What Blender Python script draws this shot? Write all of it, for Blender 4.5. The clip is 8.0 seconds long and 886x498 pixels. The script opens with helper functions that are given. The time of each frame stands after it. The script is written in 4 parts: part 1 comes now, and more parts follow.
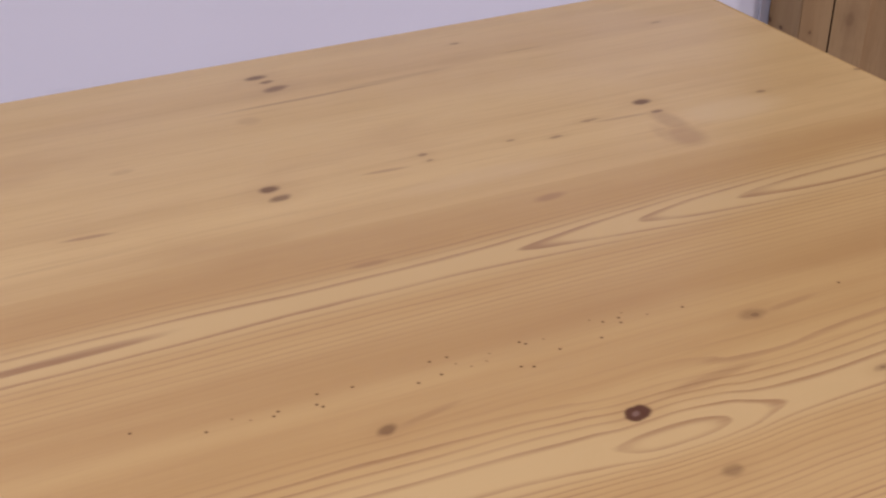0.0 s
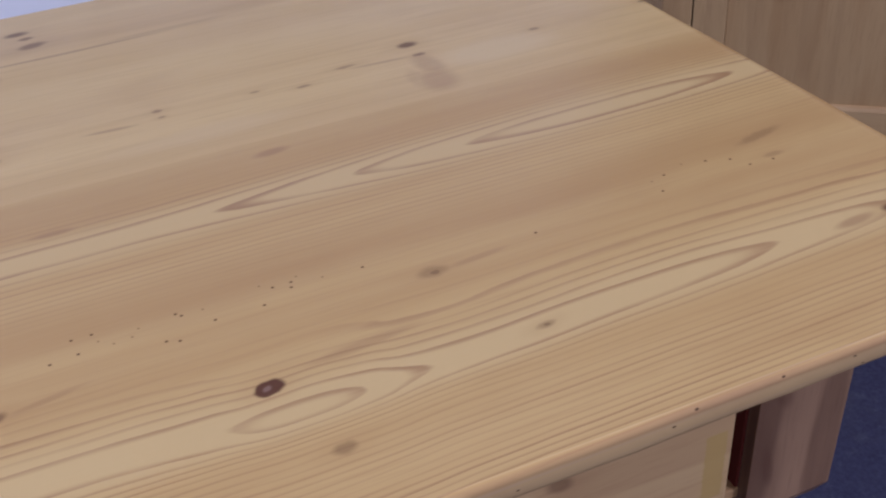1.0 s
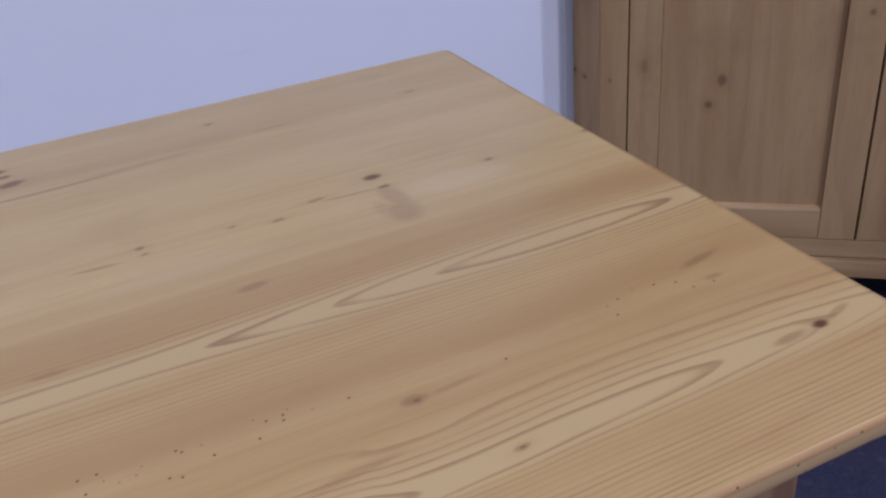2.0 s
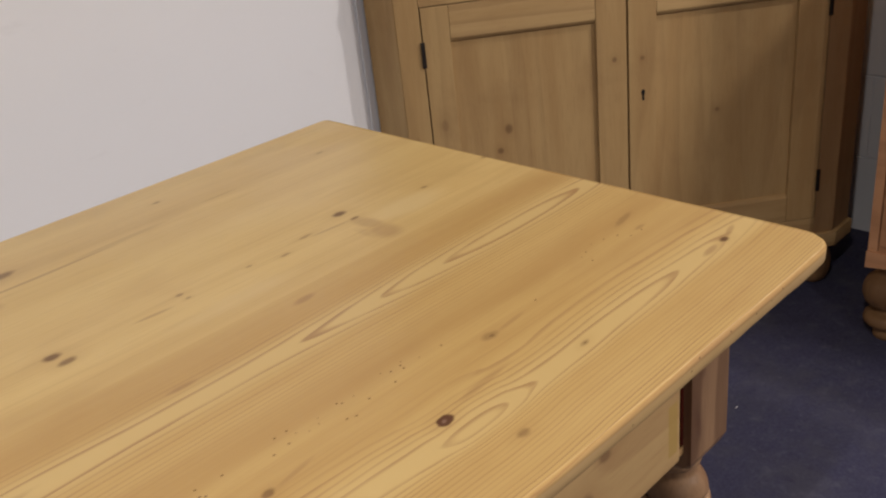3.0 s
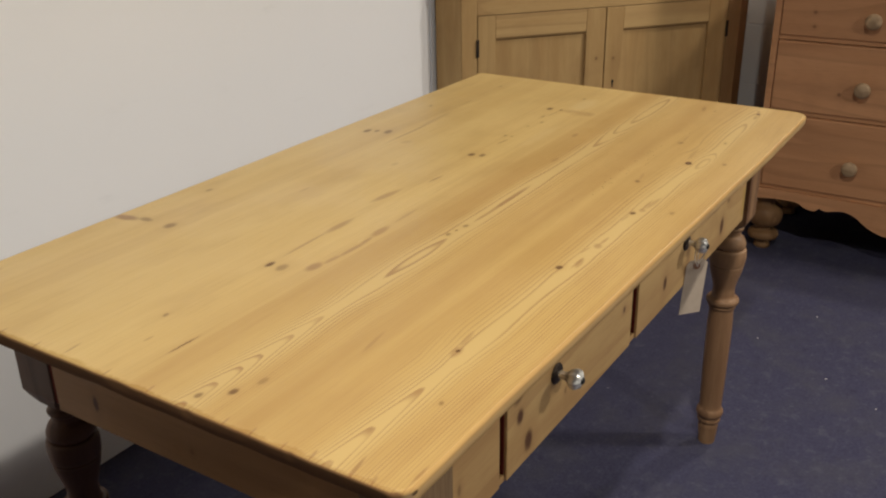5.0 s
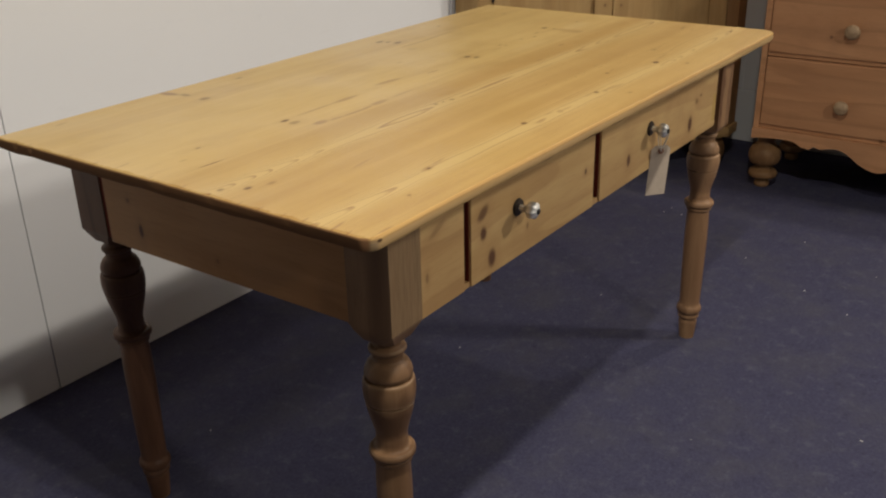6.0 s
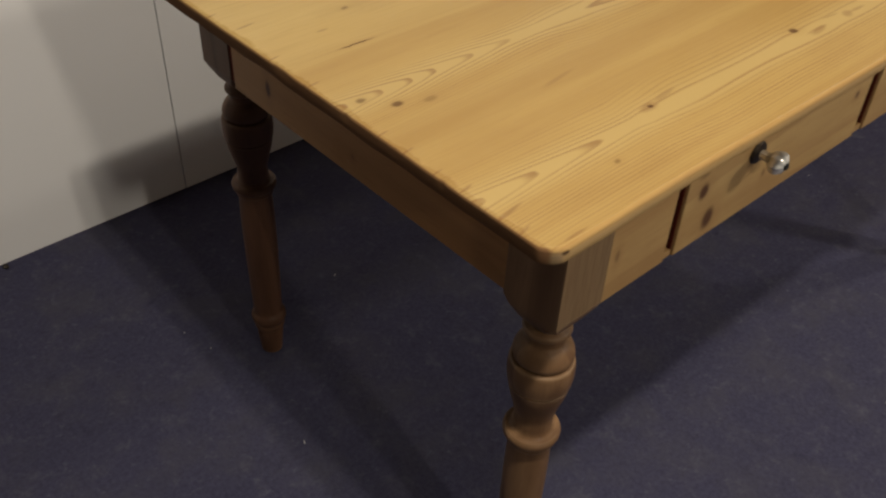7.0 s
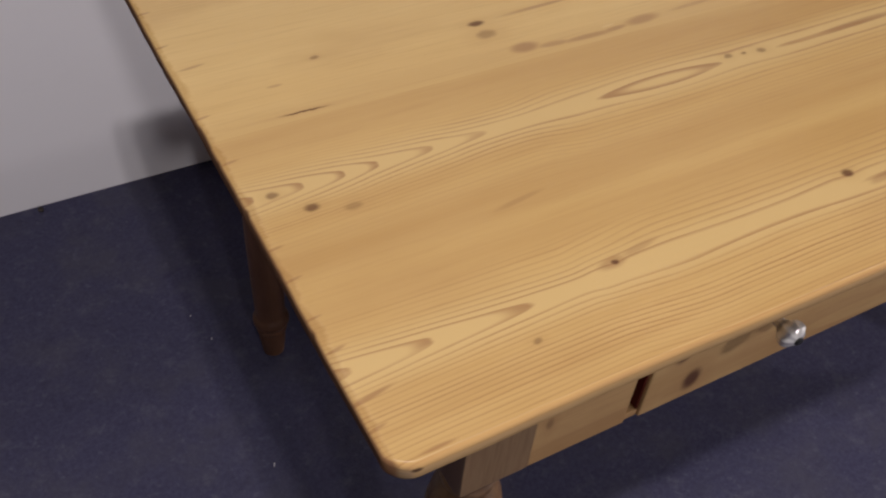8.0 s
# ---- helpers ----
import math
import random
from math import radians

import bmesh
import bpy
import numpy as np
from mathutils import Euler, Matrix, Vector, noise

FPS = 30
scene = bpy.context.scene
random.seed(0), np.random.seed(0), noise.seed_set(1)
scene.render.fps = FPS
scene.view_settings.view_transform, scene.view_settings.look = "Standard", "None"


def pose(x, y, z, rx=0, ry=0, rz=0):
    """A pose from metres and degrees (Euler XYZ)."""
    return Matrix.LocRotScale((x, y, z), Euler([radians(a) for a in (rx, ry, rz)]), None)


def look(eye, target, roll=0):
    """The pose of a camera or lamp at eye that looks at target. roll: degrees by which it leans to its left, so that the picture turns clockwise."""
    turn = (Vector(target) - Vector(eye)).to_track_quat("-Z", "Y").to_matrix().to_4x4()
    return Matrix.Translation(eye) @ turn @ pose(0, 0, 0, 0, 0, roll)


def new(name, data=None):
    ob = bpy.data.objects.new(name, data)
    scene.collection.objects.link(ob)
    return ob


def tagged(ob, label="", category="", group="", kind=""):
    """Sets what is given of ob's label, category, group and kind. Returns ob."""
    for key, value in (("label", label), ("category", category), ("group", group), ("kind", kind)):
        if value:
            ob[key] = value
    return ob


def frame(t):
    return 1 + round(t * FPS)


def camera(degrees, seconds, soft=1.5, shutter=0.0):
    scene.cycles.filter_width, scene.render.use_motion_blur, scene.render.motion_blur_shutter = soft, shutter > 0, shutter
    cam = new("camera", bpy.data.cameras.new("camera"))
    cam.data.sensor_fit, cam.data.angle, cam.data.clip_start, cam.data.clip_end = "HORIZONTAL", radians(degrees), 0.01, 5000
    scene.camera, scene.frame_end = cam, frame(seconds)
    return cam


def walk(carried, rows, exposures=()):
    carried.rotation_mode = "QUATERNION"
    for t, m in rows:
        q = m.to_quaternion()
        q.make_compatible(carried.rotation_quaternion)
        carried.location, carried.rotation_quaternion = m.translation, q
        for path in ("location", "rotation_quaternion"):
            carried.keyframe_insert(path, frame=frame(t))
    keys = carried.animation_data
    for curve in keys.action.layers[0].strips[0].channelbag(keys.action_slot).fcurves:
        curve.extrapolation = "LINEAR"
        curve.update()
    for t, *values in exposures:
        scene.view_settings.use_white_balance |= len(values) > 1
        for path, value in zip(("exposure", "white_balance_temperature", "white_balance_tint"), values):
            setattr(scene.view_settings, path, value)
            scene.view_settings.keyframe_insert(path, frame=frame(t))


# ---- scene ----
cam = camera(51.1, 8.0, soft=2.1, shutter=0.15)
PATH = [
    (0, (0.7970, -0.2340, 1.1140), (1.2830, 1.3901, 0.0529), -4.30),
    (0.3, (0.8818, -0.2570, 1.1072), (1.3159, 1.3607, 0.0144), -4.10),
    (0.5, (0.9240, -0.2560, 1.1000), (1.3510, 1.3491, -0.0140), -5.30),
    (0.7, (0.9508, -0.2552, 1.0908), (1.4196, 1.3317, -0.0329), -5.64),
    (1, (0.9810, -0.2570, 1.0790), (1.5009, 1.2927, -0.0728), -5.80),
    (1.2, (0.9840, -0.2582, 1.0700), (1.5529, 1.2786, -0.0767), -5.46),
    (1.5, (0.9830, -0.2680, 1.0670), (1.5798, 1.2745, -0.0557), -5.70),
    (1.7, (0.9704, -0.2734, 1.0836), (1.5807, 1.3022, 0.0141), -6.40),
    (1.8, (0.9680, -0.2780, 1.0990), (1.5730, 1.3180, 0.0570), -6.90),
    (2, (0.9540, -0.2780, 1.1310), (1.6398, 1.3146, 0.1343), -5.20),
    (2.2, (0.9220, -0.2910, 1.1580), (1.7220, 1.2679, 0.1930), -3.40),
    (3.3, (0.4560, -0.3190, 1.1810), (1.7949, 0.9129, 0.3510), -5.50),
    (3.5, (0.3340, -0.2940, 1.1980), (1.7265, 0.8935, 0.3923), -3.50),
    (3.8, (0.1500, -0.2850, 1.2270), (1.6588, 0.7859, 0.4681), -4.80),
    (4, (-0.0200, -0.2960, 1.2590), (1.5563, 0.6452, 0.4649), -4.40),
    (4.2, (-0.1730, -0.3040, 1.2870), (1.3821, 0.6261, 0.4399), -4.30),
    (5.3, (-0.5870, -0.4440, 1.2520), (0.9470, 0.5820, 0.4810), -0.20),
    (5.5, (-0.6280, -0.5120, 1.2300), (0.8775, 0.5466, 0.4483), -1.10),
    (5.8, (-0.6936, -0.5996, 1.1848), (0.7986, 0.4718, 0.3939), -1.14),
    (6, (-0.7290, -0.6190, 1.1720), (0.7535, 0.4526, 0.3643), -1.30),
    (6.2, (-0.7310, -0.6310, 1.1680), (0.7298, 0.4549, 0.3381), -1.90),
    (6.4, (-0.7020, -0.6090, 1.1870), (0.6960, 0.4980, 0.2800), -1.60),
    (6.5, (-0.6770, -0.5770, 1.2000), (0.6509, 0.5379, 0.2031), -0.60),
    (6.6, (-0.6320, -0.5290, 1.2090), (0.6330, 0.5870, 0.1350), 0.20),
    (6.7, (-0.5840, -0.4800, 1.2240), (0.6409, 0.6269, 0.0951), 1.30),
    (7, (-0.4410, -0.3290, 1.2260), (0.6158, 0.7748, -0.0637), 3.00),
    (7.2, (-0.3560, -0.2630, 1.2140), (0.6330, 0.8400, -0.1300), 3.30),
    (7.5, (-0.2870, -0.2300, 1.2410), (0.6790, 0.8801, -0.1131), 5.30),
    (7.8, (-0.2100, -0.2390, 1.2560), (0.6190, 0.9300, -0.1390), 5.20),
    (8, (-0.1470, -0.2560, 1.2770), (0.6022, 0.9263, -0.1523), 5.50),
]
EXPOSURES = [(0, -0.08, 5700, 34), (0.5, -0.1, 5350, 28), (1.0, -0.13, 4900, 29), (1.5, -0.08, 4750, 27), (2.2, -0.27, 4950, 28), (3.3, 0.10, 6700, 12), (5.5, 0.07, 6750, 9),
             (6.5, -0.08, 6950, 9), (7.2, -0.2, 7300, 10), (8.0, -0.14, 6200, 22)]
walk(cam, [(t, look(eye, target, roll)) for t, eye, target, roll in PATH], EXPOSURES)

# ---- light: showroom ceiling lamps, seen only by what they light ----
world = bpy.data.worlds.new("world")
scene.world = world
world.use_nodes = True
world.node_tree.nodes["Background"].inputs[0].default_value = (0.8, 0.85, 1.0, 1)
world.node_tree.nodes["Background"].inputs[1].default_value = 0.006


def lamp(name, place, watts, radius, colour, spread=158, blend=0.35):
    """A downlight just under the ceiling."""
    data = bpy.data.lights.new(name, "SPOT")
    data.energy, data.shadow_soft_size, data.color = watts, radius, colour
    data.spot_size, data.spot_blend = radians(spread), blend
    ob = new(name, data)
    ob.location = place
    return ob


WARM = (1.0, 0.945, 0.865)
lamp("ceiling_lamp", (-0.075, -0.45, 2.39), 58.5, 0.03, WARM, 170, 1.0)
lamp("ceiling_lamp", (-0.165, -0.44, 2.39), 58.5, 0.03, WARM, 170, 1.0)
lamp("ceiling_lamp", (2.50, -1.95, 2.39), 143, 0.14, WARM)
lamp("ceiling_lamp", (-0.26, -2.86, 2.39), 101, 0.08, WARM)
lamp("ceiling_lamp", (2.72, -0.38, 2.39), 56, 0.05, WARM)

# ---- node helpers ----


class Nodes:
    """A material's node tree with short calls for the nodes used here."""

    def __init__(self, name, rough=0.5, specular=0.4, metallic=0.0):
        self.mat = bpy.data.materials.new(name)
        self.mat.use_nodes = True
        self.tree = self.mat.node_tree
        self.bsdf = self.tree.nodes["Principled BSDF"]
        self.bsdf.inputs["Roughness"].default_value = rough
        self.bsdf.inputs["Specular IOR Level"].default_value = specular
        self.bsdf.inputs["Metallic"].default_value = metallic

    def put(self, socket, value):
        if isinstance(value, bpy.types.NodeSocket):
            self.tree.links.new(value, socket)
        elif value is not None:
            socket.default_value = value

    def node(self, kind):
        return self.tree.nodes.new(kind)

    def math(self, op, a, b=None, c=None):
        n = self.node("ShaderNodeMath")
        n.operation = op
        for socket, value in zip(n.inputs, (a, b, c)):
            self.put(socket, value)
        return n.outputs[0]

    def span(self, value, a, b, c=0.0, d=1.0, smooth=True):
        n = self.node("ShaderNodeMapRange")
        n.interpolation_type = "SMOOTHSTEP" if smooth else "LINEAR"
        for socket, v in zip(n.inputs, (value, a, b, c, d)):
            self.put(socket, v)
        return n.outputs[0]

    def mix(self, factor, a, b):
        n = self.node("ShaderNodeMix")
        n.data_type = "RGBA"
        self.put(n.inputs["Factor"], factor)
        self.put(n.inputs[6], (*a, 1) if isinstance(a, tuple) else a)
        self.put(n.inputs[7], (*b, 1) if isinstance(b, tuple) else b)
        return n.outputs[2]

    def noise(self, vector, scale, detail=4.0, rough=0.5, distortion=0.0):
        n = self.node("ShaderNodeTexNoise")
        self.put(n.inputs["Vector"], vector)
        n.inputs["Scale"].default_value = scale
        n.inputs["Detail"].default_value = detail
        n.inputs["Roughness"].default_value = rough
        n.inputs["Distortion"].default_value = distortion
        return n.outputs[0]

    def stretch(self, vector, scale, place=(0, 0, 0), turn=0.0, kind="POINT"):
        n = self.node("ShaderNodeMapping")
        n.vector_type = kind
        self.put(n.inputs["Vector"], vector)
        n.inputs["Location"].default_value = place
        n.inputs["Rotation"].default_value = (0, 0, turn)
        n.inputs["Scale"].default_value = scale
        return n.outputs[0]

    def world_place(self):
        return self.node("ShaderNodeNewGeometry").outputs["Position"]

    def own_place(self):
        return self.node("ShaderNodeTexCoord").outputs["Object"]

    def chance(self):
        return self.node("ShaderNodeObjectInfo").outputs["Random"]

    def combine(self, x, y, z):
        n = self.node("ShaderNodeCombineXYZ")
        for socket, value in zip(n.inputs, (x, y, z)):
            self.put(socket, value)
        return n.outputs[0]

    def split(self, vector):
        n = self.node("ShaderNodeSeparateXYZ")
        self.put(n.inputs[0], vector)
        return n.outputs[0], n.outputs[1], n.outputs[2]

    def add(self, a, b):
        n = self.node("ShaderNodeVectorMath")
        n.operation = "ADD"
        self.put(n.inputs[0], a)
        self.put(n.inputs[1], b)
        return n.outputs[0]

    def bump(self, height, strength, distance=0.001):
        n = self.node("ShaderNodeBump")
        n.inputs["Strength"].default_value = strength
        n.inputs["Distance"].default_value = distance
        self.put(n.inputs["Height"], height)
        self.put(self.bsdf.inputs["Normal"], n.outputs[0])

    def curve(self, value, points, low, high):
        """A curve through points (x, y); y runs from low to high."""
        n = self.node("ShaderNodeFloatCurve")
        line = n.mapping.curves[0]
        first, last = points[0][0], points[-1][0]
        flat = [((x - first) / (last - first), (y - low) / (high - low)) for x, y in points]
        line.points[0].location, line.points[1].location = flat[0], flat[-1]
        for x, y in flat[1:-1]:
            line.points.new(x, y)
        for p in line.points:
            p.handle_type = "AUTO_CLAMPED"
        n.mapping.update()
        self.put(n.inputs["Value"], self.span(value, first, last, smooth=False))
        return self.math("MULTIPLY_ADD", n.outputs[0], high - low, low)

    def finish(self, colour):
        self.put(self.bsdf.inputs["Base Color"], colour)
        return self.mat


LONG, DEEP, HIGH, THICK = 1.437, 0.773, 0.76, 0.018
PALE, TAN, BROWN = (0.515, 0.343, 0.127), (0.455, 0.285, 0.098), (0.375, 0.218, 0.075)
KNOT, STREAK = (0.092, 0.038, 0.022), (0.235, 0.110, 0.045)


def spots(n, flat, marks):
    """Soft ellipses (x, y, half length, half width, turn in degrees, strength) in the plane of flat; the strongest at each place,
    and a field that swells round each."""
    dark, swell = 0.0, 0.0
    for x, y, lx, ly, turn, strength in marks:
        v = n.stretch(flat, (lx * 0.9, ly * 0.9, 1), (x, y, 0), radians(turn), "TEXTURE")
        vm = n.node("ShaderNodeVectorMath")
        vm.operation = "LENGTH"
        n.put(vm.inputs[0], v)
        d = vm.outputs["Value"]
        dark = n.math("MAXIMUM", dark, n.span(d, 1.0, 0.7 if strength > 0.94 else 0.35, 0.0, strength))
        swell = n.math("MAXIMUM", swell, n.span(d, 2.6, 0.4, 0.0, 1.0))
    return dark, swell


def board_material(name, tones, knots, streaks, rings=None, bands=(), cores=(), pales=(), holes=(), pinholes=(), edge_holes=()):
    """A waxed pine board of the table top. rings: heart line y, curve of ring number along x, rings a metre, fading edges in y, ..., and where (x from, to) the arches are narrower.
    bands: (y, half width, strength) of darker heartwood."""
    n = Nodes(name, 0.36, 0.72)
    place = n.world_place()
    x, y, z = n.split(place)
    pale, tan, brown = tones
    wob = n.noise(n.stretch(place, (1.6, 9, 1)), 2.2, 3)
    wobble = n.math("MULTIPLY_ADD", wob, 0.016, -0.008)
    fine = n.noise(n.stretch(place, (7, 60, 1)), 3.0, 3)
    rag = n.noise(place, 130, 2)
    rag2 = n.noise(n.stretch(place, (1, 1, 1), (3, 8, 1)), 130, 2)
    flat = n.combine(n.math("ADD", x, n.math("MULTIPLY_ADD", rag, 0.0034, -0.0017)), n.math("ADD", y, n.math("MULTIPLY_ADD", rag2, 0.0026, -0.0013)), 0.0)
    knot, swell = spots(n, flat, knots)
    streak, _ = spots(n, n.combine(x, n.math("ADD", y, n.math("MULTIPLY", wobble, 0.7)), 0.0), streaks)
    # broad tone: streaks drawn out along the board
    broad = n.noise(n.stretch(place, (1.1, 17, 1), (3.1, 0.2, 0)), 1.3, 5, 0.55)
    colour = n.mix(n.span(broad, 0.36, 0.68), pale, tan)
    cloud = n.noise(n.stretch(place, (3, 7, 1), (9, 4, 0)), 1.7, 3)
    colour = n.mix(n.span(cloud, 0.5, 0.75, 0.0, 0.35), colour, brown)
    for yc, half, strength in bands:
        off = n.math("ABSOLUTE", n.math("SUBTRACT", n.math("ADD", y, n.math("MULTIPLY", wobble, 1.2)), yc))
        colour = n.mix(n.math("MULTIPLY", n.span(off, half, half * 0.45), n.math("MULTIPLY", n.span(broad, 0.2, 0.6, 0.6, 1.0), strength)), colour, brown)
    # pores: short fine lines
    pore = n.noise(n.stretch(place, (14, 420, 1)), 1.0, 3, 0.6)
    colour = n.mix(n.span(pore, 0.48, 0.72, 0.0, 0.24), colour, brown)
    if rings:
        heart, points, per_metre, low, high, depth, outer, inner, crowd, sharp = rings
        along = n.curve(x, points, -7.0, 5.0)
        heart_line = heart
        if isinstance(heart, list):
            middle = heart[0][1]
            pull = n.span(n.math("ABSOLUTE", n.math("SUBTRACT", y, middle)), 0.018, 0.045, 1.0, 0.15)
            heart_line = n.math("MULTIPLY_ADD", n.math("SUBTRACT", n.curve(x, heart, 0.06, 0.11), middle), pull, middle)
        off = n.math("ADD", n.math("SUBTRACT", y, heart_line), n.math("MULTIPLY", wobble, 0.35))
        side = n.math("SQRT", n.math("ADD", n.math("POWER", n.math("MULTIPLY", off, per_metre), 2.0), 3.5 ** 2))
        near = n.span(n.math("ABSOLUTE", off), 0.012, 0.05, 1.0, 0.42)
        bold = n.math("POWER", n.math("ADD", n.math("POWER", n.math("MULTIPLY", n.math("ABSOLUTE", off), per_metre), 4.0), sharp[2] ** 4), 0.25)
        side = n.span(x, sharp[0], sharp[1], n.math("SUBTRACT", bold, sharp[2]), n.math("SUBTRACT", side, 3.5))
        field = n.math("MULTIPLY_ADD", along, near, side)
        field = n.math("MULTIPLY_ADD", n.math("MULTIPLY", off, off), crowd, field)
        field = n.math("ADD", field, n.math("MULTIPLY", swell, 0.14))
        field = n.math("ADD", field, n.math("MULTIPLY", n.math("MULTIPLY_ADD", fine, 0.34, -0.17), n.span(n.math("ABSOLUTE", off), 0.005, 0.018, 0.2, 1.0)))
        uneven = n.noise(n.stretch(place, (0.7, 28, 1), (5, 1, 0)), 1.5, 2)
        turn = n.math("FRACT", field)
        late = n.math("MULTIPLY", n.span(turn, n.span(n.math("ABSOLUTE", off), 0.0015, 0.009, 0.64, 0.53), 0.92), n.span(turn, 1.0, 0.935))
        ring_luck = n.node("ShaderNodeTexWhiteNoise")
        ring_luck.noise_dimensions = "1D"
        n.put(ring_luck.inputs["W"], n.math("FLOOR", field))
        core = n.span(n.math("ABSOLUTE", off), 0.030, 0.012)
        luck = n.math("MULTIPLY", n.span(ring_luck.outputs["Value"], 0.0, 1.0, 0.5, 1.0, False), n.span(uneven, 0.30, 0.62, 0.36, 1.0))
        late = n.math("MULTIPLY", late, n.math("MULTIPLY", n.math("MAXIMUM", luck, core), n.span(n.math("ABSOLUTE", off), 0.06, 0.012, outer, inner)))
        fade = n.math("MULTIPLY", n.span(n.math("ADD", y, wobble), low[0], low[1]), n.span(n.math("ADD", y, wobble), high[1], high[0]))
        fray = n.noise(n.stretch(place, (2.2, 34, 1), (1, 6, 2)), 2.4, 3, 0.6)
        late = n.math("MULTIPLY", n.math("MULTIPLY", late, fade), n.span(fray, 0.30, 0.58, 0.45, 1.1))
        late = n.math("MULTIPLY", late, n.span(z, HIGH - 0.0045, HIGH - 0.001, 0.25, 1.0))
        light = n.math("MULTIPLY", n.span(n.math("ABSOLUTE", off), 0.034, 0.006), n.math("MULTIPLY", fade, 0.85))
        colour = n.mix(light, colour, (0.56, 0.40, 0.165))
        colour = n.mix(n.math("MINIMUM", n.math("MULTIPLY", late, depth), 0.85), colour, (0.27, 0.132, 0.050))
    else:
        faint = n.noise(n.stretch(place, (0.9, 75, 1), (2, 7, 0)), 1.0, 3, 0.5, 0.2)
        colour = n.mix(n.span(faint, 0.5, 0.75, 0.0, 0.16), colour, brown)
    for mark in pales:
        pale_spot, _ = spots(n, n.combine(x, n.math("ADD", y, n.math("MULTIPLY", wobble, 0.7)), 0.0), [mark])
        colour = n.mix(pale_spot, colour, (0.59, 0.435, 0.20))
    halo = n.math("MULTIPLY", swell, 0.22)
    colour = n.mix(halo, colour, brown)
    colour = n.mix(streak, colour, STREAK)
    colour = n.mix(knot, colour, KNOT)
    for cx, cy in cores:
        core, _ = spots(n, flat, [(cx, cy, 0.0042, 0.003, 20, 0.75)])
        colour = n.mix(core, colour, (0.235, 0.15, 0.105))
    rim = n.math("MULTIPLY", n.span(z, HIGH - 0.0016, HIGH - 0.0048), n.span(n.noise(n.stretch(place, (2, 2, 160)), 2.0, 3), 0.3, 0.7, 0.5, 0.95))
    end_face = n.math("MAXIMUM", n.span(x, 0.02, 0.012), n.span(x, LONG - 0.02, LONG - 0.012))
    rim = n.math("MULTIPLY", rim, n.span(end_face, 0.0, 1.0, 0.22, 1.0))
    colour = n.mix(rim, colour, (0.25, 0.18, 0.115))
    # worn arris along the front, greyer face below it with fine grain
    fine_face = n.noise(n.stretch(place, (3, 3, 420)), 1.0, 3)
    face = n.math("MULTIPLY", n.span(y, 0.016, 0.009), n.span(z, HIGH - 0.0040, HIGH - 0.0062))
    colour = n.mix(n.math("MULTIPLY", face, n.span(fine_face, 0.3, 0.7, 0.25, 0.6)), colour, (0.40, 0.275, 0.165))
    arris = n.math("MULTIPLY", n.math("MULTIPLY", n.span(y, 0.020, 0.012), n.span(x, 0.45, 0.85, 0.75, 1.0)), n.math("MULTIPLY", n.span(z, HIGH - 0.00005, HIGH - 0.0007), n.span(z, HIGH - 0.0062, HIGH - 0.0040)))
    colour = n.mix(n.math("MULTIPLY", arris, n.span(cloud, 0.35, 0.65, 0.4, 0.85)), colour, (0.34, 0.20, 0.095))
    bite = n.math("MULTIPLY_ADD", n.noise(n.stretch(place, (30, 34, 1), (2, 3, 5)), 1.0, 4, 0.65), 0.018, -0.009)
    ends = n.math("MAXIMUM", n.span(n.math("ADD", x, bite), 0.0085, 0.0030), n.span(x, LONG - 0.006, LONG - 0.001))
    colour = n.mix(n.math("MULTIPLY", n.math("MULTIPLY", ends, n.span(z, HIGH + 0.0001, HIGH - 0.0009, 0.30, 1.0)), 0.92), colour, (0.19, 0.095, 0.047))
    # worm holes
    dots, level = 0.0, n.combine(x, y, 0.0)
    for hx, hy, size, depth in [(*h, 0.0014, 0.9) for h in holes] + [(*h, 0.0010, 0.6) for h in pinholes]:
        hole, _ = spots(n, level, [(hx, hy, size * 1.15, size, 0, depth)])
        dots = n.math("MAXIMUM", dots, hole)
        colour = n.mix(hole, colour, (0.075, 0.028, 0.012))
    upright = n.combine(x, z, 0.0)
    for hx, hz, size in edge_holes:
        hole, _ = spots(n, upright, [(hx, hz, size * 0.75, size * 0.42, 0, 0.9)])
        colour = n.mix(n.math("MULTIPLY", hole, n.span(y, 0.018, 0.0145)), colour, (0.05, 0.025, 0.018))
    worn = n.noise(place, 5, 4)
    raw = n.math("MAXIMUM", n.math("MAXIMUM", ends, n.span(z, HIGH - 0.0002, HIGH - 0.0008)), n.span(z, HIGH - 0.00004, HIGH - 0.0004))
    n.put(n.bsdf.inputs["Roughness"], n.math("ADD", n.span(worn, 0.3, 0.7, 0.30, 0.46), n.math("MULTIPLY", raw, 0.5)))
    n.put(n.bsdf.inputs["Specular IOR Level"], n.math("MULTIPLY", n.span(raw, 0.0, 1.0, 0.72, 0.04), n.math("SUBTRACT", 1.0, n.math("MULTIPLY", n.math("MAXIMUM", knot, dots), 0.85))))
    n.bump(n.math("ADD", n.math("MULTIPLY", pore, 0.5), n.math("MULTIPLY", n.noise(n.stretch(place, (3, 30, 3)), 4, 3), 0.8)), 0.12)
    return n.finish(colour)


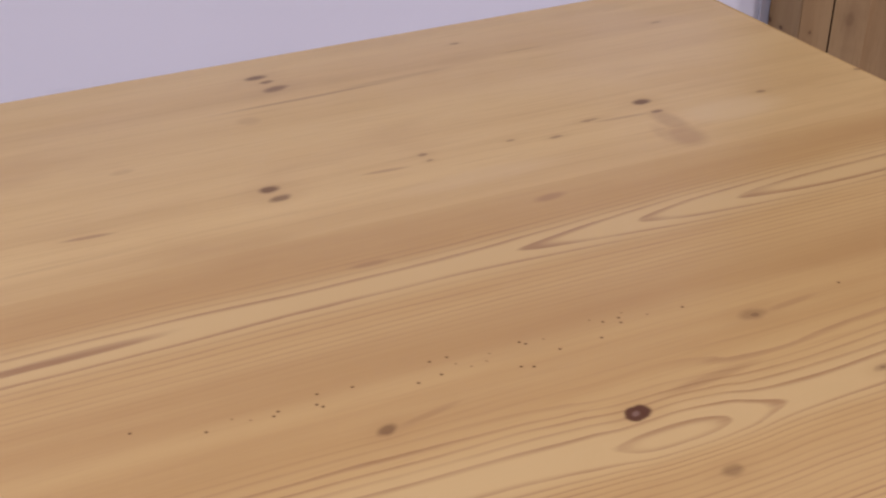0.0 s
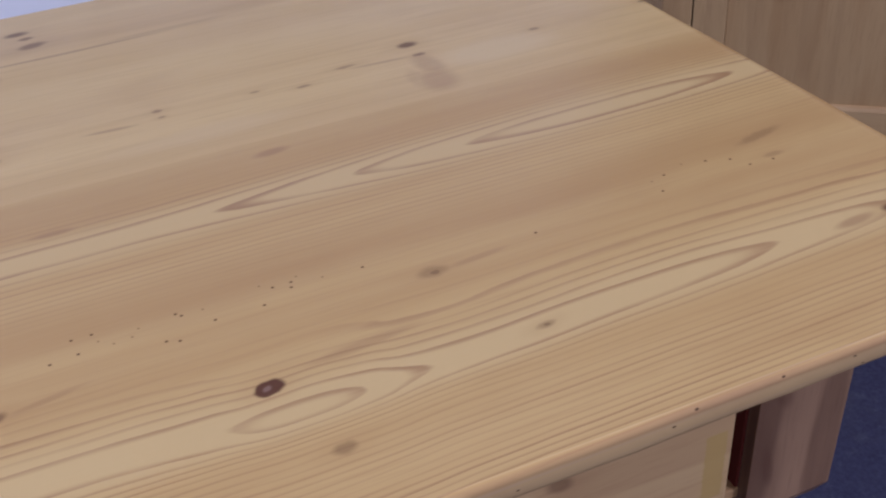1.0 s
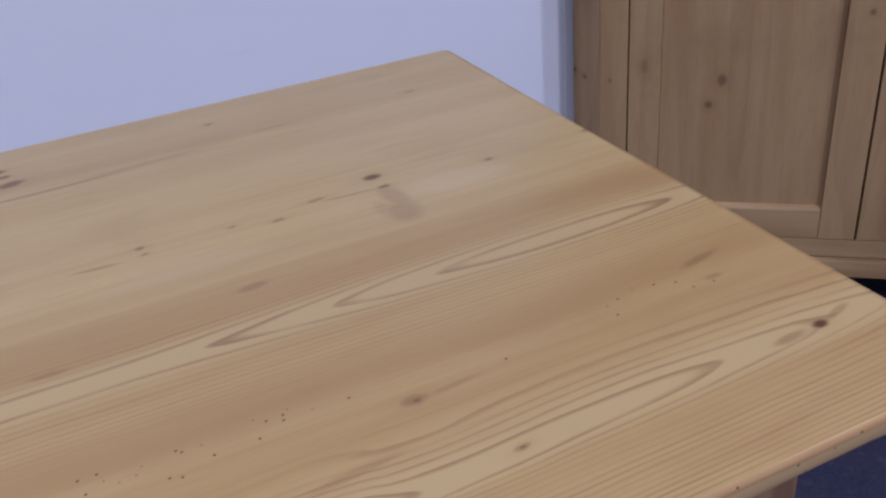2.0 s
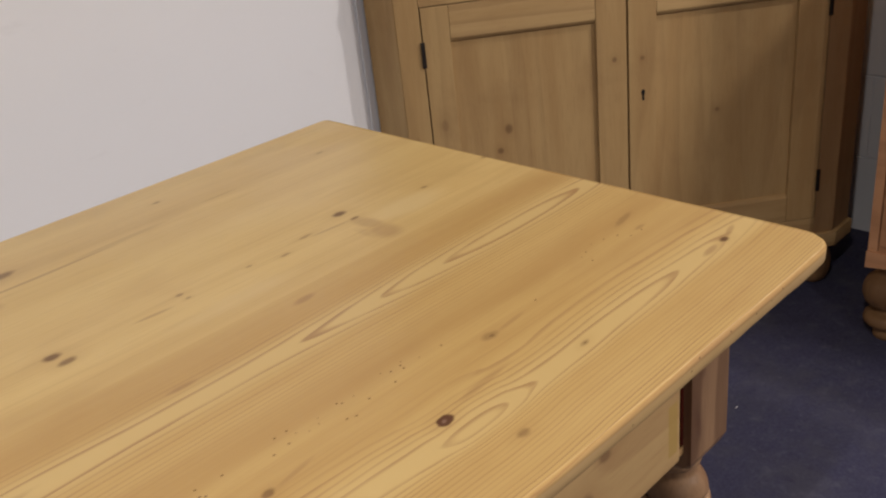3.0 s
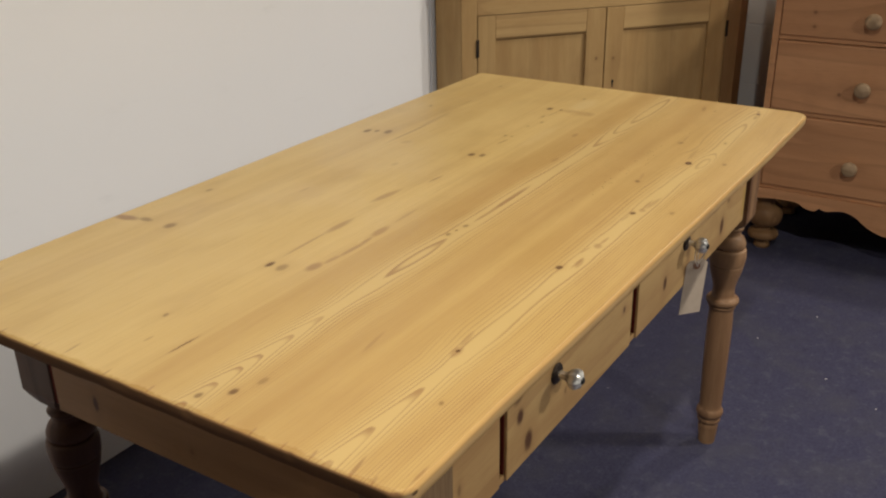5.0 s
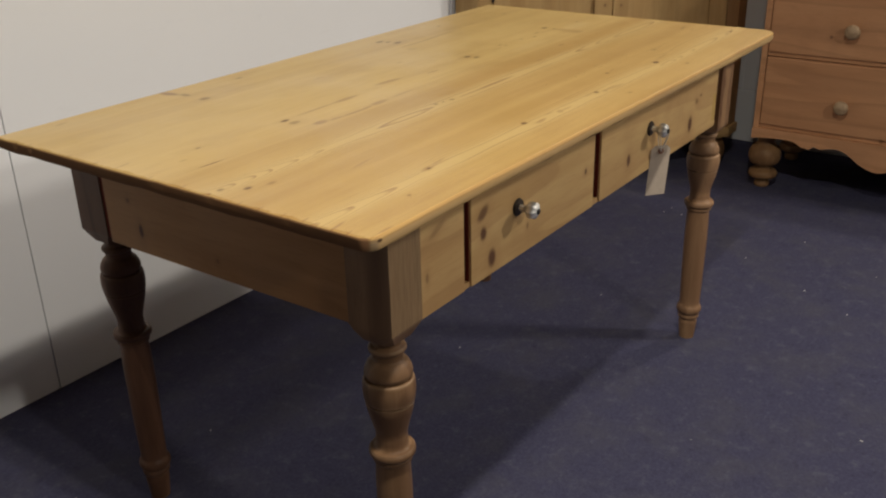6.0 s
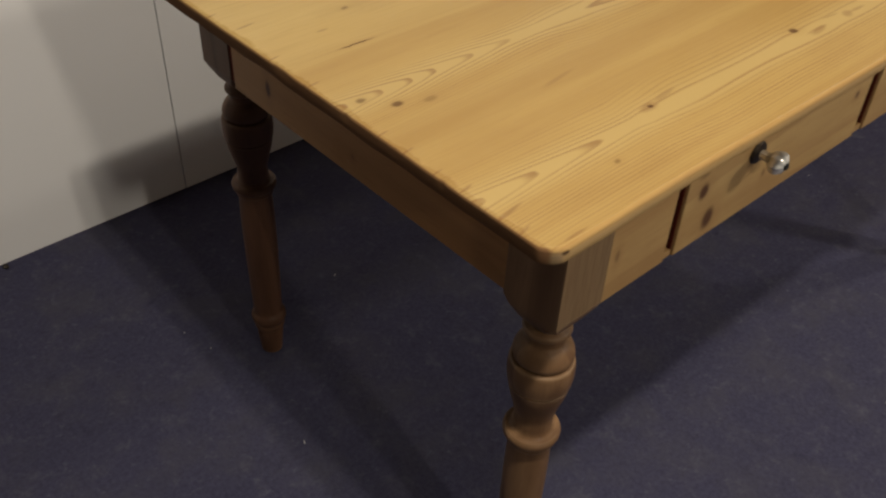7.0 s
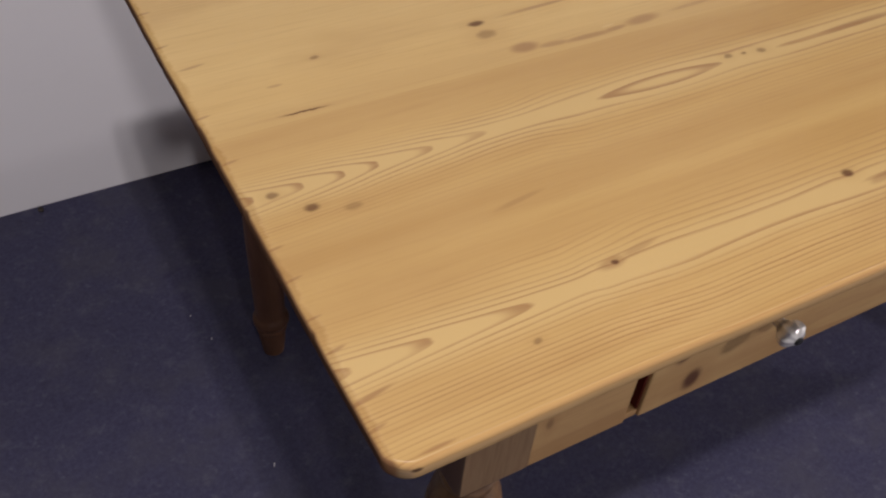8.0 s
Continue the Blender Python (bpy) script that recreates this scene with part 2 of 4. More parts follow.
def pine(name, pale, tan, dark, along="x", knots=(), ring=60.0, depth=0.5, rough=0.5, vary=0.0, plane="xz", fixed=False, lit_front=False, bare=None, rubbed=0.0):
    """Plain pine in a thing's own coordinates. along: the axis of the grain; knots lie in the plane named."""
    n = Nodes(name, rough, 0.2)
    own = n.world_place() if fixed else n.own_place()
    luck = n.chance()
    shift = n.combine(n.math("MULTIPLY", luck, 3.7), n.math("MULTIPLY", luck, 5.3), n.math("MULTIPLY", luck, 2.9))
    place = n.add(own, shift)
    thin, long = 11.0, 1.2
    scale = {"x": (long, thin, thin), "y": (thin, long, thin), "z": (thin, thin, long)}[along]
    grain = n.stretch(place, scale)
    broad = n.noise(grain, 1.6, 5, 0.55, 0.3)
    rings = n.math("FRACT", n.math("MULTIPLY", n.noise(n.stretch(grain, (0.55, 0.55, 0.55), (4, 2, 9)), 1.0, 2, 0.4), ring / 5))
    late = n.math("MULTIPLY", n.span(rings, 0.45, 0.93), n.span(rings, 1.0, 0.94))
    pore = n.noise(n.stretch(place, tuple(s * 14 if s == thin else s * 9 for s in scale)), 2.0, 3, 0.6)
    colour = n.mix(n.span(broad, 0.35, 0.7), pale, tan)
    colour = n.mix(n.math("MULTIPLY", late, depth), colour, dark)
    colour = n.mix(n.span(pore, 0.5, 0.72, 0.0, 0.2), colour, dark)
    soil = n.noise(own, 4.5, 5, 0.6)
    colour = n.mix(n.span(soil, 0.52, 0.78, 0.0, 0.35), colour, dark)
    if vary:
        colour = n.mix(n.math("MULTIPLY", luck, vary), colour, dark)
    if knots:
        a, b, c = n.split(own)
        flat = n.combine(b if plane == "yz" else a, c, 0.0)
        spot, swell = spots(n, n.add(flat, n.combine(n.math("MULTIPLY_ADD", pore, 0.004, -0.002), n.math("MULTIPLY_ADD", soil, 0.01, -0.005), 0.0)), knots)
        colour = n.mix(n.math("MULTIPLY", swell, 0.25), colour, dark)
        colour = n.mix(spot, colour, KNOT)
    if bare:
        a, b, c = n.split(own)
        x0, x1, z0, z1 = bare
        edge = n.math("MULTIPLY_ADD", pore, 0.004, -0.002)
        a, c = n.math("ADD", a, edge), n.math("ADD", c, edge)
        patch = n.math("MULTIPLY", n.math("MULTIPLY", n.span(a, x0, x0 + 0.002), n.span(a, x1, x1 - 0.002)), n.math("MULTIPLY", n.span(c, z0, z0 + 0.002), n.span(c, z1, z1 - 0.002)))
        colour = n.mix(n.math("MULTIPLY", patch, 0.8), colour, (0.46, 0.30, 0.085))
    # front face of the leg head painted paler, as the better lit side
    if lit_front:
        a, b, c = n.split(own)
        face = n.math("MULTIPLY", n.span(b, -0.034, -0.0372), n.span(c, 0.556, 0.575))
        colour = n.mix(n.math("MULTIPLY", face, n.span(pore, 0.3, 0.7, 0.75, 0.4)), colour, (0.30, 0.205, 0.112))
    if rubbed:
        proud = n.math("MULTIPLY", n.span(n.node("ShaderNodeNewGeometry").outputs["Pointiness"], 0.515, 0.58), n.span(n.split(own)[2], 0.552, 0.546))
        colour = n.mix(n.math("MULTIPLY", n.math("MULTIPLY", proud, n.span(broad, 0.3, 0.6, 0.5, 1.0)), rubbed), colour, (0.42, 0.295, 0.18))
    n.put(n.bsdf.inputs["Roughness"], n.span(soil, 0.3, 0.7, rough - 0.06, rough + 0.1))
    n.bump(n.math("ADD", pore, n.math("MULTIPLY", late, -0.4)), 0.18)
    return n.finish(colour)


def plain(name, colour, rough=0.5, metallic=0.0, specular=0.4, speckle=0.15, size=40.0):
    n = Nodes(name, rough, specular, metallic)
    grain = n.noise(n.own_place(), size, 4)
    tint = n.mix(n.span(grain, 0.35, 0.7, 0.0, speckle), colour, tuple(c * 0.55 for c in colour))
    n.put(n.bsdf.inputs["Roughness"], n.span(grain, 0.3, 0.7, rough - 0.05, rough + 0.08))
    return n.finish(tint)


# ---- materials ----
HEART_A = [(0.0, -2.2), (0.076, -1.0), (0.16, 0.0), (0.20, 0.25), (0.225, 0.0), (0.24, 0.03), (0.27, 0.05), (0.40, 0.35), (0.49, 0.0), (0.53, -0.06),
           (0.56, 0.06), (0.584, 0.0), (0.61, -0.06), (0.66, 0.12), (0.72, 0.05), (0.76, -0.05), (0.79, -0.04), (0.82, 0.06), (0.90, 0.3), (0.973, 0.0),
           (1.01, -0.42), (1.048, 0.0), (1.084, 1.0), (1.16, 1.25), (1.24, 1.5), (1.302, 2.0), (1.36, 2.5), (1.40, 3.0), (1.44, 3.6)]
PITH_A = [(0.0, 0.096), (0.2, 0.0925), (0.5, 0.089), (0.9, 0.088), (0.97, 0.083), (1.01, 0.0785), (1.09, 0.0785), (1.2, 0.083), (1.44, 0.086)]
HEART_B = [(0.0, -5.3), (0.055, -4.0), (0.092, -3.0), (0.123, -2.0), (0.176, -1.0), (0.232, 0.0), (0.29, 0.18), (0.346, 0.0), (0.43, -0.4), (0.513, 0.0),
           (0.538, 0.06), (0.562, 0.0), (0.62, -0.08), (0.76, -0.02), (0.85, 0.3), (0.95, 0.25), (1.004, 0.0), (1.101, -1.0), (1.184, -2.0), (1.30, -2.6),
           (1.416, -2.0), (1.44, -1.7)]
board_front = board_material(
    "pine_board_front", (PALE, TAN, BROWN),
    [(1.002, 0.102, 0.0108, 0.0078, 10, 0.96), (1.378, 0.084, 0.010, 0.006, 0, 0.9), (1.148, 0.082, 0.009, 0.004, 10, 0.35), (1.148, 0.082, 0.004, 0.0025, 10, 0.6), (1.025, 0.046, 0.010, 0.006, 0, 0.42),
     (0.497, 0.104, 0.010, 0.007, 0, 0.85), (0.2405, 0.1025, 0.005, 0.004, 0, 0.85), (0.730, 0.095, 0.010, 0.007, 0, 0.8), (1.111, 0.154, 0.014, 0.008, 0, 0.35), (1.112, 0.153, 0.006, 0.004, 0, 0.6),
     (0.870, 0.143, 0.009, 0.006, 15, 0.6), (0.759, 0.044, 0.010, 0.005, 0, 0.35), (0.142, 0.062, 0.006, 0.004, 0, 0.45)],
    [(1.055, 0.112, 0.05, 0.006, 5, 0.3), (0.522, 0.085, 0.024, 0.007, 8, 0.42), (0.588, 0.088, 0.014, 0.010, 25, 0.45), (0.566, 0.098, 0.022, 0.003, -8, 0.35), (0.748, 0.086, 0.012, 0.009, 30, 0.4), (0.785, 0.082, 0.044, 0.005, -2, 0.42), (0.705, 0.097, 0.022, 0.0035, -4, 0.35), (0.012, 0.07, 0.03, 0.0035, 10, 0.6), (0.036, 0.0145, 0.020, 0.0026, 0, 0.5), (0.006, 0.045, 0.013, 0.0022, 9, 0.55), (0.008, 0.118, 0.013, 0.0022, 9, 0.55), (0.004, 0.150, 0.013, 0.0022, 9, 0.55),
     (0.895, 0.146, 0.03, 0.004, 10, 0.3), (0.238, 0.103, 0.021, 0.0095, 6, 0.42), (0.268, 0.108, 0.030, 0.006, 9, 0.35), (1.14, 0.156, 0.03, 0.004, 5, 0.3), (1.350, 0.081, 0.022, 0.0055, 6, 0.5), (1.400, 0.089, 0.018, 0.005, 16, 0.42)],
    (PITH_A, HEART_A, 185.0, (-0.05, -0.02), (0.118, 0.152), 0.78, 1.15, 0.82, 420.0, (0.20, 0.30, 1.1)), [(0.175, 0.045, 0.14)], [(1.001, 0.102)],
    holes=[(0.959, 0.164), (0.966, 0.161), (1.181, 0.161), (1.272, 0.164), (1.338, 0.1645), (1.355, 0.163)],
    edge_holes=[(1.183, 0.758, 0.0024), (1.171, 0.752, 0.0024), (1.232, 0.758, 0.0022), (1.275, 0.754, 0.0024), (1.302, 0.754, 0.002), (1.282, 0.746, 0.002),
                (1.322, 0.757, 0.0024), (1.09, 0.749, 0.002), (1.36, 0.748, 0.002), (0.018, 0.7545, 0.0085)])
board_heart = board_material(
    "pine_board_heart", (PALE, TAN, BROWN),
    [(0.050, 0.257, 0.010, 0.007, 0, 0.75), (0.026, 0.283, 0.008, 0.006, 0, 0.6), (0.081, 0.245, 0.012, 0.006, 0, 0.3), (0.519, 0.291, 0.008, 0.005, 10, 0.5), (0.559, 0.286, 0.009, 0.0055, -10, 0.5), (0.538, 0.289, 0.005, 0.0035, 0, 0.6),
     (1.366, 0.193, 0.03, 0.006, 12, 0.3), (1.359, 0.168, 0.012, 0.004, 0, 0.25)],
    [(0.905, 0.312, 0.022, 0.005, 0, 0.4), (1.06, 0.343, 0.02, 0.008, 5, 0.45), (0.70, 0.286, 0.09, 0.006, 0, 0.5), (0.21, 0.195, 0.04, 0.004, 8, 0.3), (0.006, 0.190, 0.013, 0.0022, 9, 0.55), (0.005, 0.226, 0.013, 0.0022, 9, 0.55), (0.008, 0.335, 0.013, 0.0022, 9, 0.55)],
    (0.284, HEART_B, 170.0, (0.185, 0.250), (0.312, 0.335), 0.72, 0.55, 1.0, 380.0, (0.25, 0.32, 1.0)), [(0.345, 0.024, 0.2), (0.207, 0.034, 0.3)],
    holes=[(1.023, 0.184), (1.034, 0.184), (1.033, 0.179), (1.015, 0.170), (0.967, 0.186), (0.970, 0.183), (0.987, 0.170), (0.910, 0.190), (0.921, 0.190), (0.913, 0.176), (0.898, 0.174),
           (1.076, 0.178), (0.861, 0.186), (0.841, 0.176), (0.838, 0.179), (0.840, 0.188), (0.816, 0.182), (0.813, 0.179), (0.775, 0.181), (0.734, 0.197), (1.283, 0.180), (1.316, 0.182), (1.331, 0.176)],
    pinholes=[(1.016, 0.189), (0.982, 0.183), (0.942, 0.177), (0.924, 0.182), (0.932, 0.176), (0.946, 0.183), (1.038, 0.188), (1.052, 0.180), (0.800, 0.181), (0.790, 0.186), (1.300, 0.186), (1.272, 0.177)])
board_middle = board_material(
    "pine_board_middle", ((0.59, 0.417, 0.165), (0.55, 0.376, 0.143), BROWN),
    [(1.212, 0.474, 0.014, 0.009, 0, 0.8), (1.214, 0.449, 0.009, 0.004, 5, 0.6), (0.858, 0.455, 0.013, 0.009, 0, 0.78), (0.864, 0.436, 0.014, 0.008, 10, 0.65),
     (0.993, 0.460, 0.007, 0.004, 0, 0.5), (0.995, 0.447, 0.005, 0.003, 0, 0.4), (1.151, 0.459, 0.014, 0.004, 0, 0.4), (1.110, 0.441, 0.009, 0.004, 0, 0.45),
     (1.071, 0.452, 0.006, 0.003, 0, 0.4), (1.321, 0.445, 0.008, 0.004, 0, 0.5), (1.432, 0.449, 0.006, 0.004, 0, 0.5), (0.309, 0.442, 0.014, 0.007, 0, 0.85), (0.309, 0.421, 0.017, 0.011, 5, 0.42),
     (0.133, 0.450, 0.007, 0.004, 0, 0.5), (0.093, 0.3760, 0.034, 0.0019, -1.5, 0.93)],
    [(1.214, 0.426, 0.017, 0.036, 8, 0.36), (1.210, 0.394, 0.025, 0.032, 0, 0.36), (1.196, 0.405, 0.012, 0.03, 0, 0.2), (0.39, 0.4465, 0.08, 0.0038, 1.5, 0.5), (0.465, 0.4475, 0.050, 0.010, 0, 0.52), (0.605, 0.462, 0.055, 0.009, -4, 0.5),
     (0.333, 0.386, 0.024, 0.012, 0, 0.6), (0.365, 0.380, 0.030, 0.006, -4, 0.45), (0.405, 0.378, 0.050, 0.006, 0, 0.5), (0.440, 0.3795, 0.025, 0.005, 4, 0.5), (0.478, 0.383, 0.034, 0.011, 3, 0.52), (0.55, 0.386, 0.05, 0.005, 2, 0.35),
     (0.714, 0.438, 0.03, 0.004, -5, 0.55), (0.955, 0.443, 0.03, 0.004, -4, 0.45), (1.18, 0.451, 0.04, 0.004, -4, 0.4), (0.744, 0.544, 0.016, 0.007, 0, 0.25),
     (0.864, 0.603, 0.018, 0.014, -30, 0.22), (0.561, 0.595, 0.02, 0.003, 0, 0.4), (0.022, 0.48, 0.02, 0.003, 8, 0.5),
     (0.082, 0.42, 0.012, 0.003, 0, 0.4), (0.70, 0.405, 0.10, 0.004, 0, 0.15), (0.006, 0.402, 0.013, 0.0022, 9, 0.55), (0.005, 0.521, 0.013, 0.0022, 9, 0.55), (0.006, 0.585, 0.013, 0.0022, 9, 0.55)],
    None, [(0.372, 0.032, 0.26)], pales=[(0.436, 0.3865, 0.013, 0.002, 4, 0.7), (1.275, 0.425, 0.075, 0.035, 0, 0.75), (1.02, 0.40, 0.12, 0.02, 0, 0.4)])
board_back = board_material(
    "pine_board_back", ((0.595, 0.42, 0.167), (0.555, 0.38, 0.145), BROWN),
    [(0.888, 0.712, 0.018, 0.009, 0, 0.75), (0.897, 0.695, 0.011, 0.006, 0, 0.65), (0.902, 0.672, 0.020, 0.011, 10, 0.62), (0.338, 0.667, 0.016, 0.012, 0, 0.55),
     (0.337, 0.718, 0.018, 0.010, 90, 0.5), (1.110, 0.708, 0.008, 0.004, 0, 0.5), (1.335, 0.662, 0.010, 0.004, 0, 0.35), (0.480, 0.731, 0.011, 0.006, 0, 0.4)],
    [(0.327, 0.752, 0.034, 0.014, 100, 0.8), (0.93, 0.634, 0.14, 0.005, 0.5, 0.5), (1.02, 0.640, 0.09, 0.008, 2, 0.3), (0.102, 0.745, 0.02, 0.006, 10, 0.3),
     (1.17, 0.655, 0.04, 0.003, 0, 0.3), (0.005, 0.684, 0.013, 0.0022, 9, 0.55)],
    None, [(0.66, 0.02, 0.2)])

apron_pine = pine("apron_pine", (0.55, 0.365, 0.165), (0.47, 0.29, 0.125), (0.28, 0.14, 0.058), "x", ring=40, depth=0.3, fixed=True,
                  knots=[(0.178, 0.628, 0.006, 0.012, 0, 0.4), (0.203, 0.69, 0.03, 0.008, 25, 0.3)])
# the faint marks at x 0.405 and 0.925 paint the knobs' shadows; the rest are knots
drawer_pine = pine("drawer_pine", (0.55, 0.365, 0.165), (0.47, 0.295, 0.125), (0.30, 0.155, 0.064), "x",
                   knots=[(0.315, 0.676, 0.024, 0.014, 30, 0.75), (0.316, 0.644, 0.013, 0.016, 0, 0.93), (0.339, 0.598, 0.016, 0.022, 0, 0.92), (0.405, 0.645, 0.012, 0.024, 0, 0.3),
                          (0.443, 0.614, 0.005, 0.008, 0, 0.5), (0.638, 0.645, 0.007, 0.008, 0, 0.85), (0.813, 0.617, 0.012, 0.019, 0, 0.93), (1.115, 0.612, 0.017, 0.026, 0, 0.92),
                          (0.925, 0.632, 0.016, 0.03, 0, 0.35), (1.167, 0.662, 0.007, 0.004, 0, 0.9), (1.145, 0.654, 0.014, 0.009, -20, 0.5)], ring=40, depth=0.3, fixed=True,
                   bare=(1.2445, 1.262, 0.585, 0.646))
# end rails: the apron pine painted darker and redder to stand for their shaded side
shaded_end_pine = pine("shaded_end_apron_pine", (0.43, 0.225, 0.09), (0.36, 0.18, 0.067), (0.20, 0.09, 0.035), "y", ring=40, depth=0.25, fixed=True, plane="yz",
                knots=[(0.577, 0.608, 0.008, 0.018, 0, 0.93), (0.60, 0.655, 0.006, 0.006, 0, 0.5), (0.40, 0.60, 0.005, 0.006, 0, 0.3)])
leg_pine = pine("leg_pine", (0.25, 0.148, 0.079), (0.150, 0.083, 0.043), (0.075, 0.036, 0.019), "z", ring=45, depth=0.45, rough=0.42, lit_front=True, rubbed=0.6)
# back legs: leg pine darkened, the shade under the table put into its colour
shaded_back_leg_pine = pine("shaded_back_leg_pine", (0.155, 0.078, 0.045), (0.098, 0.047, 0.027), (0.050, 0.023, 0.013), "z", ring=40, depth=0.4, rough=0.45, rubbed=0.25)
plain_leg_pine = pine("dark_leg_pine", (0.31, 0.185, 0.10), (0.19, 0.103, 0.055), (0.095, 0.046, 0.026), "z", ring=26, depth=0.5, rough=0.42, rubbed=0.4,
                      knots=[(-0.016, 0.665, 0.010, 0.022, 20, 0.4), (-0.02, 0.60, 0.006, 0.03, 10, 0.4), (0.012, 0.70, 0.012, 0.008, 0, 0.3)])
slot_wood = plain("dark_slot_wood", (0.13, 0.026, 0.016), 0.8, specular=0.1)
cup_pine = pine("cupboard_pine", (0.455, 0.30, 0.133), (0.39, 0.24, 0.10), (0.235, 0.13, 0.056), "z",
                knots=[(0.2755, 0.510, 0.013, 0.017, 0, 0.5), (0.254, 0.461, 0.011, 0.011, 0, 0.5), (0.514, 0.636, 0.008, 0.009, 0, 0.5), (0.576, 0.633, 0.007, 0.007, 0, 0.4),
                       (-0.002, 0.507, 0.007, 0.009, 0, 0.75), (0.021, 0.503, 0.006, 0.006, 0, 0.7), (0.072, 0.511, 0.004, 0.005, 0, 0.5), (0.75, 0.49, 0.008, 0.008, 0, 0.4), (0.135, 0.54, 0.012, 0.02, 0, 0.25)],
                ring=30, depth=0.16)
# browner copy of cup_pine: paints the shadow over the cupboard's right end
cup_shaded = pine("cupboard_shaded_pine", (0.40, 0.245, 0.115), (0.33, 0.19, 0.085), (0.2, 0.105, 0.045), "z", ring=30, depth=0.25)
cup_dark = plain("cupboard_dark_wood", (0.05, 0.025, 0.012), 0.8, specular=0.1)
cup_rail = pine("cupboard_rail_pine", (0.495, 0.33, 0.15), (0.42, 0.265, 0.113), (0.27, 0.152, 0.065), "x", ring=34, depth=0.35)
chest_pine = pine("chest_pine", (0.565, 0.295, 0.150), (0.485, 0.243, 0.119), (0.275, 0.134, 0.064), "x",
                  knots=[(0.119, 0.80, 0.008, 0.008, 0, 0.5), (0.122, 0.757, 0.008, 0.008, 0, 0.5), (0.22, 0.562, 0.009, 0.009, 0, 0.6), (0.42, 0.24, 0.012, 0.012, 0, 0.5),
                         (0.40, 0.56, 0.008, 0.008, 0, 0.35), (0.44, 0.30, 0.008, 0.01, 0, 0.3)], ring=40, depth=0.3, vary=0.15)
foot_pine = pine("turned_foot_pine", (0.25, 0.14, 0.064), (0.18, 0.098, 0.044), (0.10, 0.05, 0.025), "z", depth=0.4)
knob_pine = pine("turned_knob_pine", (0.41, 0.29, 0.18), (0.33, 0.225, 0.13), (0.2, 0.12, 0.065), "z", depth=0.4)
iron = plain("dark_iron", (0.035, 0.028, 0.024), 0.55, 0.6)
black_screw = plain("black_screw", (0.012, 0.012, 0.012), 0.4)
knob_glass = plain("silvered_glass", (0.78, 0.78, 0.75), 0.16, 0.5, 0.9, 0.25)
bronze = plain("dark_bronze", (0.06, 0.045, 0.035), 0.4, 0.7)
paper = plain("tag_paper", (0.47, 0.39, 0.315), 0.8, 0.0, 0.2, 0.12, 90)
tag_brown = plain("tag_ring_card", (0.24, 0.12, 0.075), 0.8)
string_mat = plain("cotton_string", (0.75, 0.72, 0.66), 0.9)
white_trim = plain("white_trim_paint", (0.72, 0.73, 0.76), 0.5, speckle=0.06, size=12)
lint_mat = plain("lint", (0.55, 0.54, 0.53), 0.9)


def wall_paint(name, colour, rough):
    n = Nodes(name, rough, 0.35)
    place = n.world_place()
    big = n.noise(place, 0.9, 4)
    small = n.noise(place, 60, 3)
    tint = n.mix(n.span(big, 0.35, 0.7, 0.0, 0.10), colour, tuple(c * 0.8 for c in colour))
    scuff = n.noise(n.stretch(place, (3, 3, 9)), 2.5, 5, 0.65)
    tint = n.mix(n.span(scuff, 0.6, 0.8, 0.0, 0.12), tint, tuple(c * 0.6 for c in colour))
    n.put(n.bsdf.inputs["Roughness"], n.span(big, 0.3, 0.7, rough - 0.05, rough + 0.1))
    n.bump(n.math("ADD", n.math("MULTIPLY", small, 0.15), n.noise(place, 3, 2)), 0.25, 0.004)
    return n.finish(tint)


wall_white = wall_paint("white_wall_paint", (0.82, 0.825, 0.84), 0.42)
# wall_far and ceiling_paint are kept dark to limit light bounced off unseen surfaces
wall_far = wall_paint("low_bounce_wall_paint", (0.32, 0.295, 0.26), 0.6)
wall_block = wall_paint("grey_block_paint", (0.60, 0.61, 0.62), 0.6)
ceiling_paint = wall_paint("ceiling_paint", (0.42, 0.41, 0.39), 0.8)


def carpet_material():
    n = Nodes("navy_carpet", 0.95, 0.1)
    place = n.world_place()
    fibre = n.noise(place, 420, 3, 0.7)
    tuft = n.noise(place, 130, 4, 0.7)
    patch = n.noise(place, 6.5, 5, 0.65)
    tread = n.noise(n.stretch(place, (1, 1, 1), (4, 9, 0), 0.5), 24, 4, 0.7)
    bloom = n.noise(n.stretch(place, (1, 1, 1), (7, 2, 0), 1.1), 60, 3, 0.7)
    colour = n.mix(n.span(tuft, 0.32, 0.7), (0.039, 0.039, 0.074), (0.056, 0.056, 0.099))
    colour = n.mix(n.span(fibre, 0.45, 0.75, 0.0, 0.45), colour, (0.085, 0.084, 0.126))
    colour = n.mix(n.span(patch, 0.42, 0.70, 0.0, 0.6), colour, (0.066, 0.065, 0.086))
    colour = n.mix(n.span(tread, 0.52, 0.78, 0.0, 0.7), colour, (0.092, 0.092, 0.122))
    colour = n.mix(n.span(tread, 0.46, 0.24, 0.0, 0.6), colour, (0.030, 0.030, 0.060))
    colour = n.mix(n.span(bloom, 0.56, 0.78, 0.0, 0.55), colour, (0.105, 0.105, 0.142))
    n.bump(n.math("ADD", n.math("ADD", fibre, n.math("MULTIPLY", tuft, 0.8)), n.math("MULTIPLY", bloom, 0.8)), 0.45, 0.003)
    return n.finish(colour)


carpet = carpet_material()

